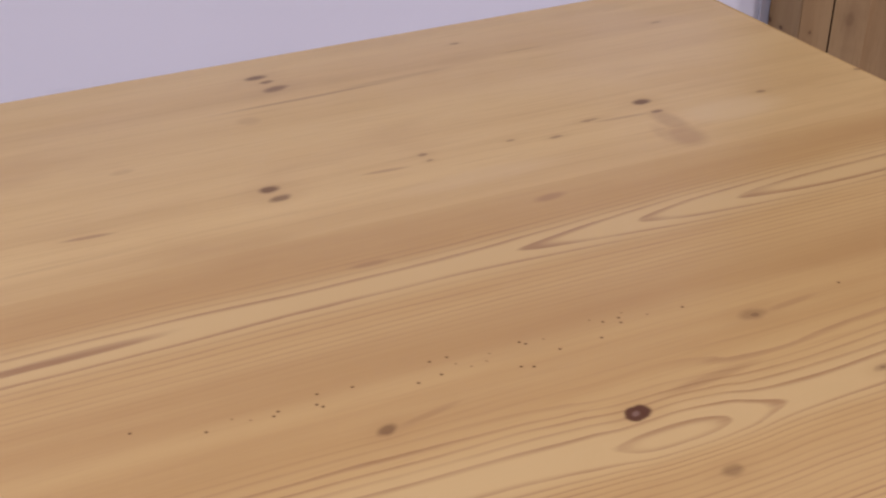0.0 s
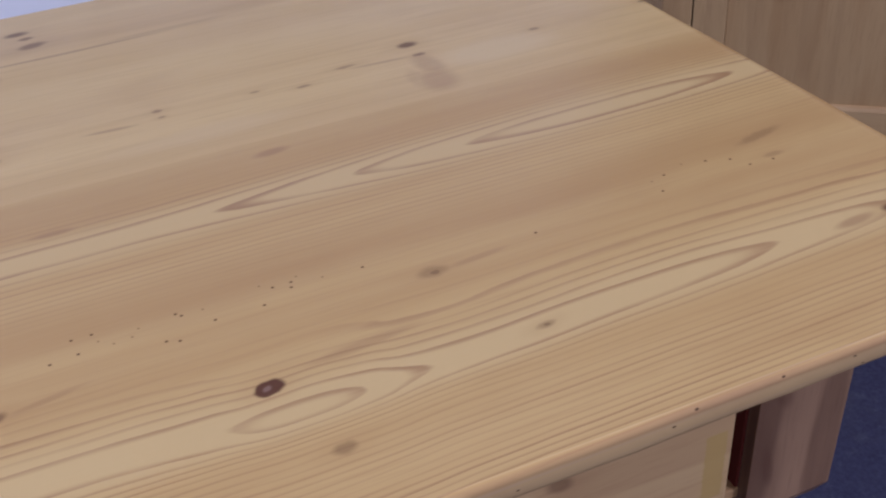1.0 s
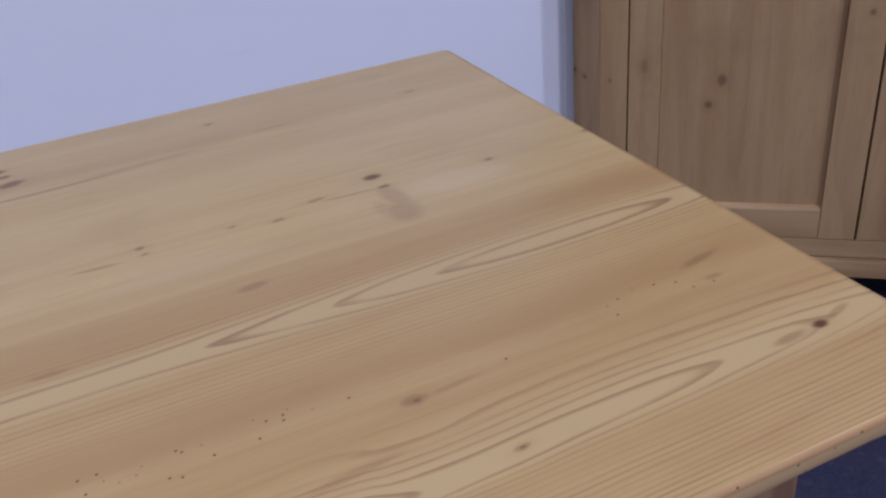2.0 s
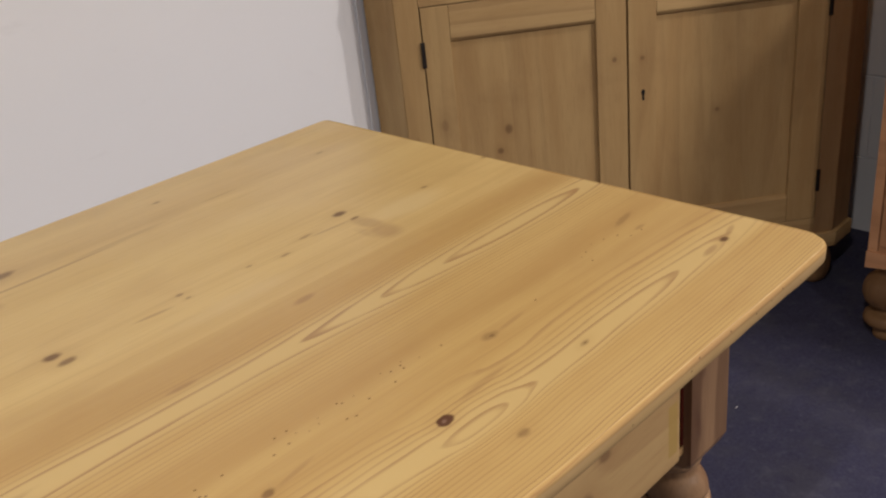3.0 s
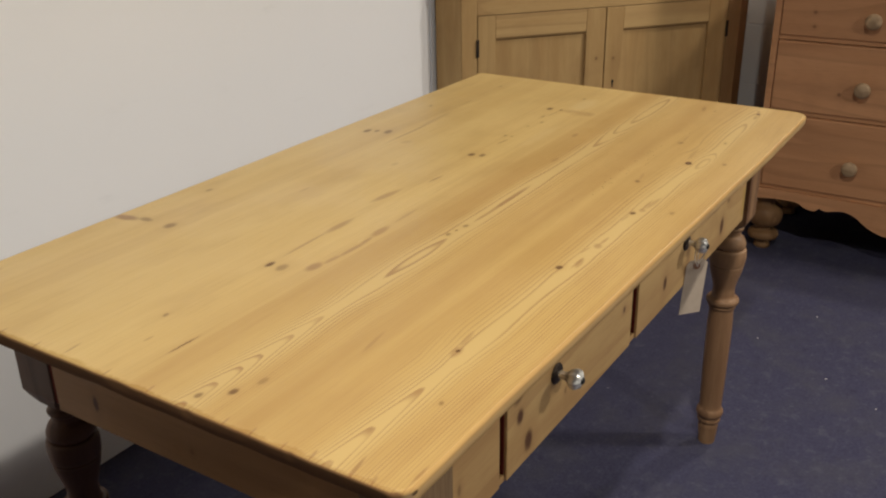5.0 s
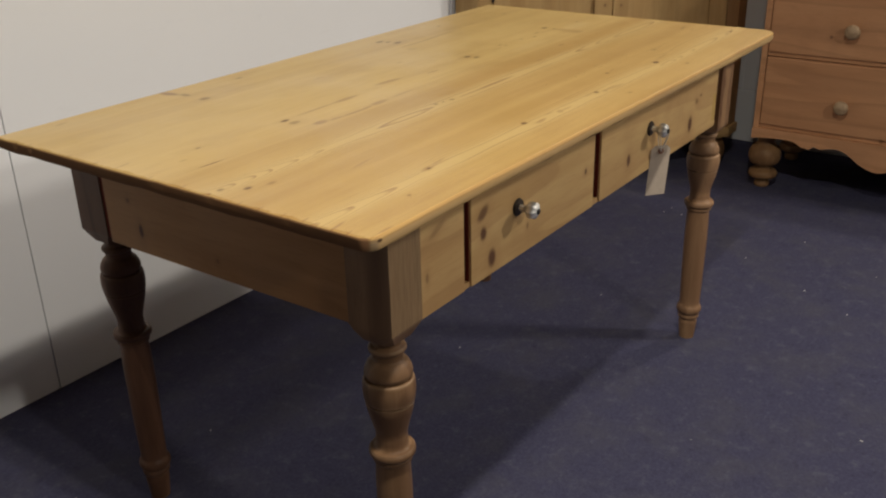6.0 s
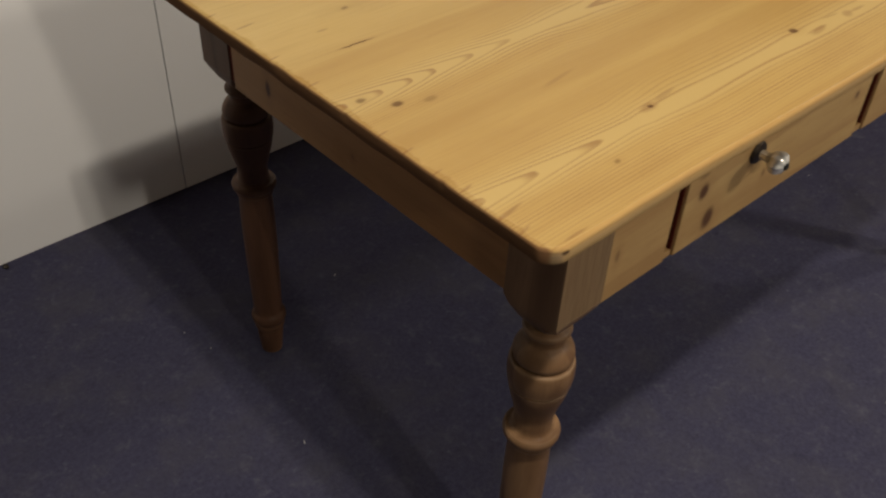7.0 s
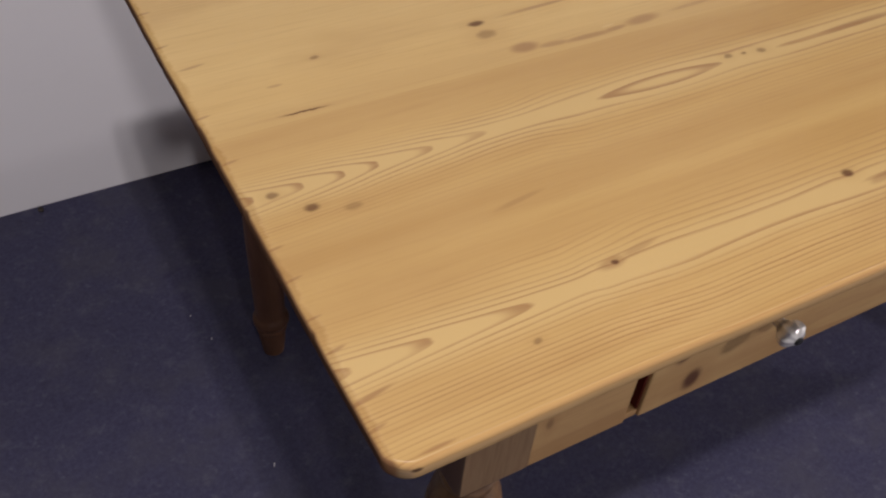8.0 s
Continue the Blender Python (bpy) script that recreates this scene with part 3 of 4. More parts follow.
# ---- mesh helpers ----


def close(bm, name, mat, angle=38.0):
    """A mesh from bm, smooth but for its sharp edges."""
    bmesh.ops.recalc_face_normals(bm, faces=bm.faces[:])
    for f in bm.faces:
        f.smooth = True
    for e in bm.edges:
        if len(e.link_faces) == 2:
            turn, sizes = e.calc_face_angle(0.0), sorted(f.calc_area() for f in e.link_faces)
            if turn > radians(angle) or (turn > radians(4) and sizes[1] > 8 * sizes[0]):
                e.smooth = False
    me = bpy.data.meshes.new(name)
    bm.to_mesh(me)
    bm.free()
    me.materials.append(mat)
    return me


def part(name, bm, material, parent, label="", at=None):
    """Links bm as one mesh object under a thing or part. The coordinates of bm are those of the parent, or of at in it."""
    ob = new(name, close(bm, name, material))
    ob.parent = parent
    if at:
        ob.location = at
    return tagged(ob, label) if label else ob


def thing(name, label, category, place=(0, 0, 0), turn=0.0, group="", kind=""):
    ob = new(name)
    ob.empty_display_size = 0.1
    ob.location = place
    ob.rotation_euler = (0, 0, radians(turn))
    return tagged(ob, label, category, group, kind)


def box(x0, x1, y0, y1, z0, z1, bevel=0.0015, into=None):
    bm = bmesh.new()
    made = bmesh.ops.create_cube(bm, size=1.0)
    for v in made["verts"]:
        v.co = ((x0 + x1) / 2 + v.co.x * (x1 - x0), (y0 + y1) / 2 + v.co.y * (y1 - y0), (z0 + z1) / 2 + v.co.z * (z1 - z0))
    if bevel:
        bmesh.ops.bevel(bm, geom=bm.edges[:], offset=bevel, segments=2, profile=0.6, affect="EDGES")
    return merged(into, bm) if into else bm


def merged(bm, other):
    me = bpy.data.meshes.new("tmp")
    other.to_mesh(me)
    other.free()
    bm.from_mesh(me)
    bpy.data.meshes.remove(me)
    return bm


def lathe(profile, segments=32, flutes=0, depth=0.0, into=None, wobble=0.0):
    """Turns (radius, z) points about the z axis."""
    bm = into or bmesh.new()
    loops = []
    for r, z in profile:
        loop = []
        for k in range(segments):
            a = 2 * math.pi * k / segments
            s = r * (1 - depth * (0.5 - 0.5 * math.cos(flutes * a))) if flutes else r
            s *= 1 + wobble * math.sin(3 * a + 40 * z)
            loop.append(bm.verts.new((s * math.cos(a), s * math.sin(a), z)))
        loops.append(loop)
    for a, b in zip(loops, loops[1:]):
        for k in range(segments):
            bm.faces.new((a[k], a[(k + 1) % segments], b[(k + 1) % segments], b[k]))
    bm.faces.new(loops[0])
    bm.faces.new(loops[-1])
    return bm


def smooth_curve(points, steps):
    """Points on a smooth line through the given ones."""
    out = []
    for i in range(len(points) - 1):
        p0, p1, p2, p3 = points[max(i - 1, 0)], points[i], points[i + 1], points[min(i + 2, len(points) - 1)]
        for k in range(steps):
            t = k / steps
            out.append(tuple(0.5 * (2 * b + (c - a) * t + (2 * a - 5 * b + 4 * c - d) * t * t + (3 * b - a - 3 * c + d) * t**3)
                             for a, b, c, d in zip(p0, p1, p2, p3)))
    out.append(points[-1])
    return out


def moulding(path_x0, path_x1, profile, into=None):
    """A strip along x with the (y, z) profile."""
    bm = bmesh.new()
    ends = [[bm.verts.new((x, y, z)) for y, z in profile] for x in (path_x0, path_x1)]
    for k in range(len(profile)):
        j = (k + 1) % len(profile)
        bm.faces.new((ends[0][k], ends[0][j], ends[1][j], ends[1][k]))
    bm.faces.new(ends[0])
    bm.faces.new(ends[1])
    return merged(into, bm) if into else bm


def slab_outline(outline, y0, y1):
    """A plate with the (x, z) outline, from y0 to y1."""
    bm = bmesh.new()
    ends = [[bm.verts.new((x, y, z)) for x, z in outline] for y in (y0, y1)]
    for k in range(len(outline)):
        j = (k + 1) % len(outline)
        bm.faces.new((ends[0][k], ends[0][j], ends[1][j], ends[1][k]))
    bm.faces.new(ends[0])
    bm.faces.new(ends[1])
    return bm


# ---- the room ----
WALL_Y, WALL_X = 1.229, 3.0


def structure(name, bm, mat, label, category):
    return tagged(new(name, close(bm, name, mat)), label, category, kind="structure")


structure("floor", box(-4.2, 3.2, -5.6, 1.5, -0.1, 0.0, 0), carpet, "dark navy blue carpet floor with lint", "carpet")
north = box(-4.0, 0.2645, WALL_Y, WALL_Y + 0.12, 0.0, 2.5, 0.0008)
structure("wall_north", box(-4.2, 3.2, WALL_Y + 0.12, WALL_Y + 0.26, 0.0, 2.6, 0), ceiling_paint, "plain wall behind the white wall boards", "wall")
structure("wall_lining", north, wall_white, "white painted wall board with a straight joint", "wall board")
structure("wall_lining_2", box(0.2664, 3.0, WALL_Y - 0.001, WALL_Y + 0.12, 0.0, 2.5, 0.0012), wall_white, "white painted wall board beside the table", "wall board")
structure("wall_joint", box(0.264, 0.268, WALL_Y + 0.012, WALL_Y + 0.05, 0.0, 2.5, 0), black_screw, "dark narrow joint between two wall boards", "joint")
east = structure("wall_east", box(WALL_X + 0.015, WALL_X + 0.2, -5.6, WALL_Y, 0.0, 2.6, 0), wall_block, "pale grey painted blockwork wall", "wall")
# south and west walls and ceiling: unseen, added to close the room and set its bounce
structure("wall_south", box(-4.2, 3.2, -5.8, -5.6, 0.0, 2.6, 0), wall_far, "unseen wall added to close the room, dark to limit bounce", "wall")
structure("wall_west", box(-4.4, -4.2, -5.6, 1.4, 0.0, 2.6, 0), wall_far, "unseen wall added to close the room, dark to limit bounce", "wall")
structure("ceiling", box(-4.4, 3.3, -5.8, 1.5, 2.5, 2.62, 0), ceiling_paint, "unseen ceiling added to close the room, greyed to limit bounce", "ceiling")

# ---- the table ----
BASE = Vector((LONG / 2, DEEP / 2, 0))
table = thing("table", "waxed old pine table with turned legs and two drawers", "table", BASE)


def table_part(name, bm, mat, parent=None, label=""):
    bmesh.ops.translate(bm, verts=bm.verts[:], vec=-BASE)
    return part(name, bm, mat, parent or table, label)


def top_board(y0, y1):
    """One board of the top: worn round edges on the outside of the table, straight butt joints inside it."""
    bm = bmesh.new()
    tight, wide, small = 0.021, 0.034, 0.011

    def outline(inset):
        pts = []
        first, last = y0 <= 0, y1 >= DEEP

        def arc(cx, cy, a0, radius):
            for k in range(9):
                a = radians(a0 + 90 * k / 8)
                pts.append((cx + (radius - inset) * math.cos(a), cy + (radius - inset) * math.sin(a)))

        def line(a, b, count):
            for k in range(1, count):
                t = k / count
                pts.append((a[0] + (b[0] - a[0]) * t, a[1] + (b[1] - a[1]) * t))

        if first:
            arc(tight, tight, 180, tight)
            line((tight, inset), (LONG - wide, inset), 60)
            arc(LONG - wide, wide, 270, wide)
        else:
            pts.append((inset, y0))
            pts.append((LONG - inset, y0))
        line((LONG - inset, max(y0, wide)), (LONG - inset, min(y1, DEEP - small)), 10)
        if last:
            arc(LONG - small, DEEP - small, 0, small)
            line((LONG - small, DEEP - inset), (small, DEEP - inset), 60)
            arc(small, DEEP - small, 90, small)
        else:
            pts.append((LONG - inset, y1))
            pts.append((inset, y1))
        line((inset, min(y1, DEEP - small)), (inset, max(y0, tight)), 46)
        return pts

    layers = [(0.0026, 0.0), (0.0012, -0.0003), (0.0004, -0.0010), (0.0, -0.0022), (0.0, -0.0034), (0.0002, -0.009), (0.0006, -0.0145), (0.0014, -0.0166), (0.0032, -THICK)]
    worn_front = ((0.0075, 0.0), (0.0050, 0.0010), (0.0028, 0.0022), (0.0012, 0.0034), (0.0004, 0.0036))
    loops = []
    for level, (inset, drop) in enumerate(layers):
        slope = worn_front[level] if level < 5 else (0.0, 0.0)
        loop = []
        for x, y in outline(inset):
            w = 0.0011 * noise.noise((x * 6, y * 6, 1.7 + drop * 30)) + 0.0004 * noise.noise((x * 40, y * 40, 5.0))
            if x < 0.03 and drop > -0.004:
                w += 0.0022 * max(0.0, noise.noise((x * 9, y * 75, 3.3)) - 0.36) * 2.2
            ex = w if x < 0.05 or x > LONG - 0.05 else 0.0
            ey = w if y < 0.03 or y > DEEP - 0.03 else 0.0
            front = min(1.0, max(0.0, (0.040 - y) / 0.030))
            f = min(1.0, max(0.0, (x - 0.25) / 0.9))
            rough_under = 0.0016 * noise.noise((x * 23, y * 23, 8.1)) if drop < -0.014 and (ex or ey) else 0.0
            skew, wear = 0.009 - 0.013 * f, 0.24 - 0.09 * f
            loop.append(bm.verts.new((x + ex, y + ey + front * (skew + wear * slope[0]), HIGH + drop - front * wear * slope[1] + rough_under)))
        loops.append(loop)
    count = len(loops[0])
    for a, b in zip(loops, loops[1:]):
        for k in range(count):
            bm.faces.new((a[k], b[k], b[(k + 1) % count], a[(k + 1) % count]))
    bm.faces.new(loops[0])
    bm.faces.new(list(reversed(loops[-1])))
    return bm


SEAMS = (0.0, 0.165, 0.366, 0.629, DEEP)
for y0, y1, mat, label in zip(SEAMS, SEAMS[1:], (board_front, board_heart, board_middle, board_back),
                              ("front pine board with bold arched grain", "pine board with nested arched grain and a brown edge",
                               "pale pine board with small dark knots", "pale back board with clustered knots")):
    table_part("top_board", top_board(y0, y1), mat, label=label)

UNDER, RAIL_LOW, FRONT_Y, END_X = HIGH - THICK, 0.5705, 0.064, 0.102
leg_profile = smooth_curve([(0.0245, 0.552), (0.0205, 0.546), (0.0205, 0.541)], 3) + smooth_curve([(0.0205, 0.5405), (0.0262, 0.537), (0.0268, 0.532), (0.0225, 0.527)], 4)[1:]
leg_profile += smooth_curve([(0.0222, 0.523), (0.0226, 0.518), (0.0285, 0.5125), (0.0330, 0.504), (0.0346, 0.4965), (0.0334, 0.4915)], 4) + [(0.0305, 0.4900)]
leg_profile += smooth_curve([(0.0305, 0.4880), (0.0358, 0.4865), (0.0376, 0.478), (0.0378, 0.466), (0.0362, 0.4525)], 4) + [(0.0335, 0.4515), (0.0335, 0.4500)] + smooth_curve([(0.0352, 0.4490), (0.033, 0.436), (0.0275, 0.415), (0.0235, 0.398), (0.0232, 0.388)], 4)
leg_profile += smooth_curve([(0.0234, 0.3870), (0.0236, 0.3800), (0.0248, 0.3750), (0.0272, 0.3722)], 4) + smooth_curve([(0.0318, 0.3712), (0.0338, 0.3685), (0.0344, 0.3650), (0.0338, 0.3610), (0.0318, 0.3580)], 3)
leg_profile += [(0.0282, 0.3568), (0.0280, 0.3555)] + smooth_curve([(0.0290, 0.3545), (0.0292, 0.3515), (0.0284, 0.3485), (0.0258, 0.3472)], 3)
leg_profile += smooth_curve([(0.0256, 0.345), (0.0268, 0.30), (0.0265, 0.22), (0.0242, 0.096)], 6) + smooth_curve([(0.0252, 0.093), (0.0288, 0.087), (0.0298, 0.079), (0.0268, 0.071)], 4)
leg_profile += smooth_curve([(0.0235, 0.0695), (0.0258, 0.064), (0.0248, 0.058), (0.0215, 0.055)], 3) + smooth_curve([(0.0215, 0.052), (0.0222, 0.044), (0.0198, 0.018), (0.0178, 0.0)], 4)


def leg_block(inner=-0.0375, outer=0.0375, low=0.0):
    """The square head of a leg, its lower corners cut away to the turning. inner: where its face towards -x stands."""
    bm = bmesh.new()
    half, loops = 0.0375, []
    for h, c, z in ((half, 0.0015, UNDER), (half, 0.0015, 0.574 - low), (half - 0.003, 0.006, 0.566 - low), (0.0275, 0.0095, 0.552 - low * 0.6), (0.0235, 0.009, 0.5505 - low * 0.6)):
        pts = [(h, -h + c), (h, h - c), (h - c, h), (-h + c, h), (-h, h - c), (-h, -h + c), (-h + c, -h), (h - c, -h)]
        loops.append([bm.verts.new((min(max(x, inner), outer), y, z)) for x, y in pts])
    for a, b in zip(loops, loops[1:]):
        for k in range(8):
            bm.faces.new((a[k], b[k], b[(k + 1) % 8], a[(k + 1) % 8]))
    bm.faces.new(loops[0])
    bm.faces.new(loops[-1])
    return bm


leg_mesh = close(merged(lathe(leg_profile, 36, wobble=0.004), leg_block()), "leg", shaded_back_leg_pine, 30)
slim_leg_mesh = close(merged(lathe(leg_profile, 36, wobble=0.004), leg_block(-0.0335, low=0.016)), "leg", plain_leg_pine, 30)
worn_leg_mesh = close(merged(lathe(leg_profile, 36, wobble=0.004), leg_block(-0.0340, 0.0335)), "leg", leg_pine, 30)
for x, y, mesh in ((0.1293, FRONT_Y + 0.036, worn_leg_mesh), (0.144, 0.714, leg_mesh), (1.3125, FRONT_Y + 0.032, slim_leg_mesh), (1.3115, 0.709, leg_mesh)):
    leg = new("leg", mesh)
    leg.parent = table
    leg.location = Vector((x, y, 0)) - BASE

# front rail: a short fixed panel, two drawers and the dark gaps beside them
table_part("apron", box(0.1635, 0.268, FRONT_Y, FRONT_Y + 0.02, RAIL_LOW, UNDER, 0.001), apron_pine, label="short fixed pine panel beside the drawer")
back_rail = box(0.171, 1.277, FRONT_Y + 0.05, FRONT_Y + 0.06, RAIL_LOW + 0.006, UNDER, 0)
table_part("inner_rail", back_rail, slot_wood, label="dark stained rail behind the drawer fronts")
for a, b in ((0.268, 0.284), (0.671, 0.696), (1.266, 1.2785)):
    table_part("slot_lining", box(a + 0.0026, b - 0.0026, FRONT_Y + 0.011, FRONT_Y + 0.02, RAIL_LOW + 0.006, UNDER, 0), slot_wood, label="dark red stained wood in the gap beside a drawer")
    for x in (a + 0.0012, b - 0.0012):
        table_part("slot_edge", box(x - 0.0012, x + 0.0012, FRONT_Y + 0.003, FRONT_Y + 0.019, RAIL_LOW + 0.0095, UNDER - 0.003, 0), slot_wood)
    table_part("drawer_sill", box(a, b, FRONT_Y + 0.002, FRONT_Y + 0.024, RAIL_LOW, RAIL_LOW + 0.009, 0.001), apron_pine)


def drawer(x0, x1, knob_x):
    bm = box(x0, x1, FRONT_Y - 0.001, FRONT_Y + 0.019, RAIL_LOW, UNDER - 0.002, 0.0022)
    ob = table_part("drawer", bm, drawer_pine, label="pine drawer front with brown knots")
    bm = lathe([(0.0, 0.0), (0.0135, 0.0), (0.0145, 0.0015), (0.013, 0.004), (0.0085, 0.0055), (0.0, 0.0058)], 28)
    place = Vector((knob_x, FRONT_Y - 0.0005, 0.655)) - BASE
    turn = Matrix.Translation(place) @ Matrix.Rotation(radians(90), 4, "X")

    def sub(name, bm, mat, label):
        bmesh.ops.transform(bm, matrix=turn, verts=bm.verts[:])
        part(name, bm, mat, ob, label)

    sub("knob_rose", bm, bronze, "dark bronze rose behind the knob")
    sub("knob", lathe(smooth_curve([(0.0058, 0.005), (0.0056, 0.013), (0.0072, 0.017), (0.0122, 0.0215), (0.0142, 0.027), (0.0130, 0.0325), (0.0082, 0.0360), (0.0045, 0.037)], 4),
                      40, 8, 0.17), knob_glass, "fluted silvered glass knob")
    sub("knob_screw", lathe([(0.0045, 0.0365), (0.0045, 0.0385), (0.003, 0.0395)], 16), black_screw, "black screw head in the knob")


drawer(0.284, 0.671, 0.412)
drawer(0.696, 1.266, 0.905)
table_part("end_apron", box(END_X, END_X + 0.02, 0.137, 0.661, RAIL_LOW, UNDER, 0.001), shaded_end_pine, label="pine end rail with its shade put into the colour")
table_part("end_apron", box(LONG - END_X - 0.02, LONG - END_X, 0.137, 0.661, RAIL_LOW, UNDER, 0.001), shaded_end_pine, label="pine end rail with its shade put into the colour")
for x in (END_X + 0.006, LONG - END_X - 0.018):
    table_part("slot_lining", box(x, x + 0.012, 0.6612, 0.6763, RAIL_LOW + 0.003, UNDER, 0), slot_wood, label="dark red stained wood in the gap beside the leg")
table_part("back_apron", box(0.178, 1.274, 0.715, 0.735, RAIL_LOW, UNDER, 0.001), apron_pine)

# price tag hung on the drawer knob
tag = thing("price_tag", "blank cream card price tag hanging from a drawer knob", "price tag", (0.927, 0.047, 0.600), -43.0)
bm = slab_outline([(-0.0205, 0.010), (-0.013, 0.017), (0.013, 0.017), (0.0205, 0.010), (0.0205, -0.085), (-0.0205, -0.085)], -0.0004, 0.0004)
for v in bm.verts:
    v.co.y += 0.006 * ((v.co.z + 0.03) / 0.06) ** 2 * 0.4 + 0.05 * v.co.x
    v.co.x += 0.06 * v.co.z
card = part("card", bm, paper, tag)
ring = lathe([(0.0028, -0.0009), (0.0058, -0.0009), (0.0058, 0.0009), (0.0028, 0.0009)], 20)
bmesh.ops.transform(ring, matrix=Matrix.Translation((0, 0.0, 0.006)) @ Matrix.Rotation(radians(90), 4, "X"), verts=ring.verts[:])
part("eyelet", ring, tag_brown, card, "brown card ring round the hole")


def cord(points, radius, sides=6):
    bm = bmesh.new()
    pts = [Vector(p) for p in smooth_curve(points, 6)]
    loops = []
    for i, p in enumerate(pts):
        d = (pts[min(i + 1, len(pts) - 1)] - pts[max(i - 1, 0)]).normalized()
        u = d.orthogonal().normalized()
        w = d.cross(u)
        loops.append([bm.verts.new(p + radius * (math.cos(2 * math.pi * k / sides) * u + math.sin(2 * math.pi * k / sides) * w)) for k in range(sides)])
    for a, b in zip(loops, loops[1:]):
        for k in range(sides):
            bm.faces.new((a[k], a[(k + 1) % sides], b[(k + 1) % sides], b[k]))
    return bm


part("string", cord([(0.0, -0.002, 0.006), (-0.010, -0.008, 0.025), (-0.012, -0.014, 0.050), (-0.004, -0.020, 0.063), (0.004, -0.020, 0.050), (0.003, -0.008, 0.025), (0.0, 0.002, 0.006)], 0.0008), string_mat, tag)
part("string", cord([(0.001, -0.002, 0.006), (-0.006, -0.011, 0.024), (-0.009, -0.016, 0.048), (-0.002, -0.021, 0.0625), (0.0055, -0.019, 0.047), (0.0045, -0.006, 0.022), (0.001, 0.002, 0.006)], 0.0007), string_mat, tag)

# ---- corner cupboard ----
# its front stands across the corner; at both ends a short return runs back to the wall
cupboard = thing("corner_cupboard", "tall pine corner cupboard with two panelled doors", "cupboard", (1.866, 1.1527, 0), -39.0)
ARRIS_A, ARRIS_B = (0.053, 0.0), (1.044, 0.0)
RETURN_A, RETURN_B = (-0.004, 0.0763), (1.114, 0.0566)
GAP_A, GAP_M, GAP_B = 0.1045, 0.5435, 0.996
DOOR_LOW, DOOR_HIGH, WAIST, UPPER = 0.1895, 0.7955, 0.8765, 0.9035


def prism(outline, z0, z1, bevel=0.0015):
    """An upright plank with the plan outline."""
    bm = bmesh.new()
    low = [bm.verts.new((x, y, z0)) for x, y in outline]
    top = [bm.verts.new((x, y, z1)) for x, y in outline]
    for k in range(len(outline)):
        j = (k + 1) % len(outline)
        bm.faces.new((low[k], low[j], top[j], top[k]))
    bm.faces.new(low)
    bm.faces.new(top)
    if bevel:
        bmesh.ops.bevel(bm, geom=bm.edges[:], offset=bevel, segments=2, profile=0.6, affect="EDGES")
    return bm


def swept(path, profile):
    """A strip that follows the plan path, mitred at its corners; profile: (outwards, z)."""
    bm = bmesh.new()
    pts = [Vector(p) for p in path]
    rows = []
    for i, p in enumerate(pts):
        sides = []
        for a, b in ((i - 1, i), (i, i + 1)):
            if 0 <= a and b < len(pts):
                d = (pts[b] - pts[a]).normalized()
                sides.append(Vector((d.y, -d.x)))
        out = sum(sides, Vector((0, 0))).normalized()
        out /= out.dot(sides[0])
        rows.append([bm.verts.new((p.x + out.x * o, p.y + out.y * o, z)) for o, z in profile])
    for a, b in zip(rows, rows[1:]):
        for k in range(len(profile)):
            j = (k + 1) % len(profile)
            bm.faces.new((a[k], a[j], b[j], b[k]))
    bm.faces.new(rows[0])
    bm.faces.new(rows[-1])
    return bm


FRONT_LINE = (RETURN_A, ARRIS_A, ARRIS_B, RETURN_B)
part("carcass", prism([(0.06, 0.031), (1.037, 0.031), (1.100, 0.080), (1.19, 0.300), (0.825, 0.740), (0.022, 0.081)], 0.112, 1.86, 0), cup_pine, cupboard, "pine carcass set across the corner")
for z0, z1, inset in ((0.1115, WAIST - 0.0005, 0.0), (UPPER, 1.80, 0.006)):
    part("stile", prism([(0.0532, inset), (GAP_A, inset), (GAP_A, 0.03), (0.070, 0.03)], z0, z1), cup_pine, cupboard)
    part("side_return", prism([(0.0526, inset), (0.0690, 0.0305), (0.024, 0.082), (RETURN_A[0] + inset, RETURN_A[1])], z0, z1), cup_pine, cupboard, "pine side turned back to the wall")
    part("stile", prism([(GAP_B + 0.001, inset), (1.0438, inset), (1.034, 0.03), (GAP_B + 0.001, 0.03)], z0, z1), cup_shaded, cupboard, "pine stile painted darker as in shadow")
    part("side_return", prism([(1.0444, inset), (RETURN_B[0] - inset, RETURN_B[1]), (1.100, 0.074), (1.0350, 0.0305)], z0, z1), cup_shaded, cupboard, "pine side turned back to the wall, painted darker as in shadow")
part("frieze_rail", box(GAP_A + 0.0005, GAP_B + 0.0005, 0.0, 0.03, DOOR_HIGH + 0.002, WAIST - 0.0005), cup_rail, cupboard)
part("bottom_rail", box(GAP_A + 0.0005, GAP_B + 0.0005, 0.0, 0.03, 0.150, DOOR_LOW - 0.002), cup_rail, cupboard)
part("plinth", swept(FRONT_LINE, [(-0.004, 0.111), (0.010, 0.111), (0.0105, 0.143), (0.008, 0.1465), (-0.004, 0.1475)]), cup_rail, cupboard)
part("waist_moulding", swept(FRONT_LINE, [(-0.006, WAIST), (0.003, WAIST), (0.0058, 0.8805), (0.0062, 0.887), (0.0030, 0.8925), (-0.001, 0.9005), (-0.006, 0.9030)]), cup_rail, cupboard)
part("upper_rail", box(GAP_A + 0.0005, GAP_B + 0.0005, 0.008, 0.03, UPPER, 0.930), cup_rail, cupboard)
part("upper_rail", box(GAP_A + 0.0005, GAP_B + 0.0005, 0.008, 0.03, 1.73, 1.80), cup_rail, cupboard)
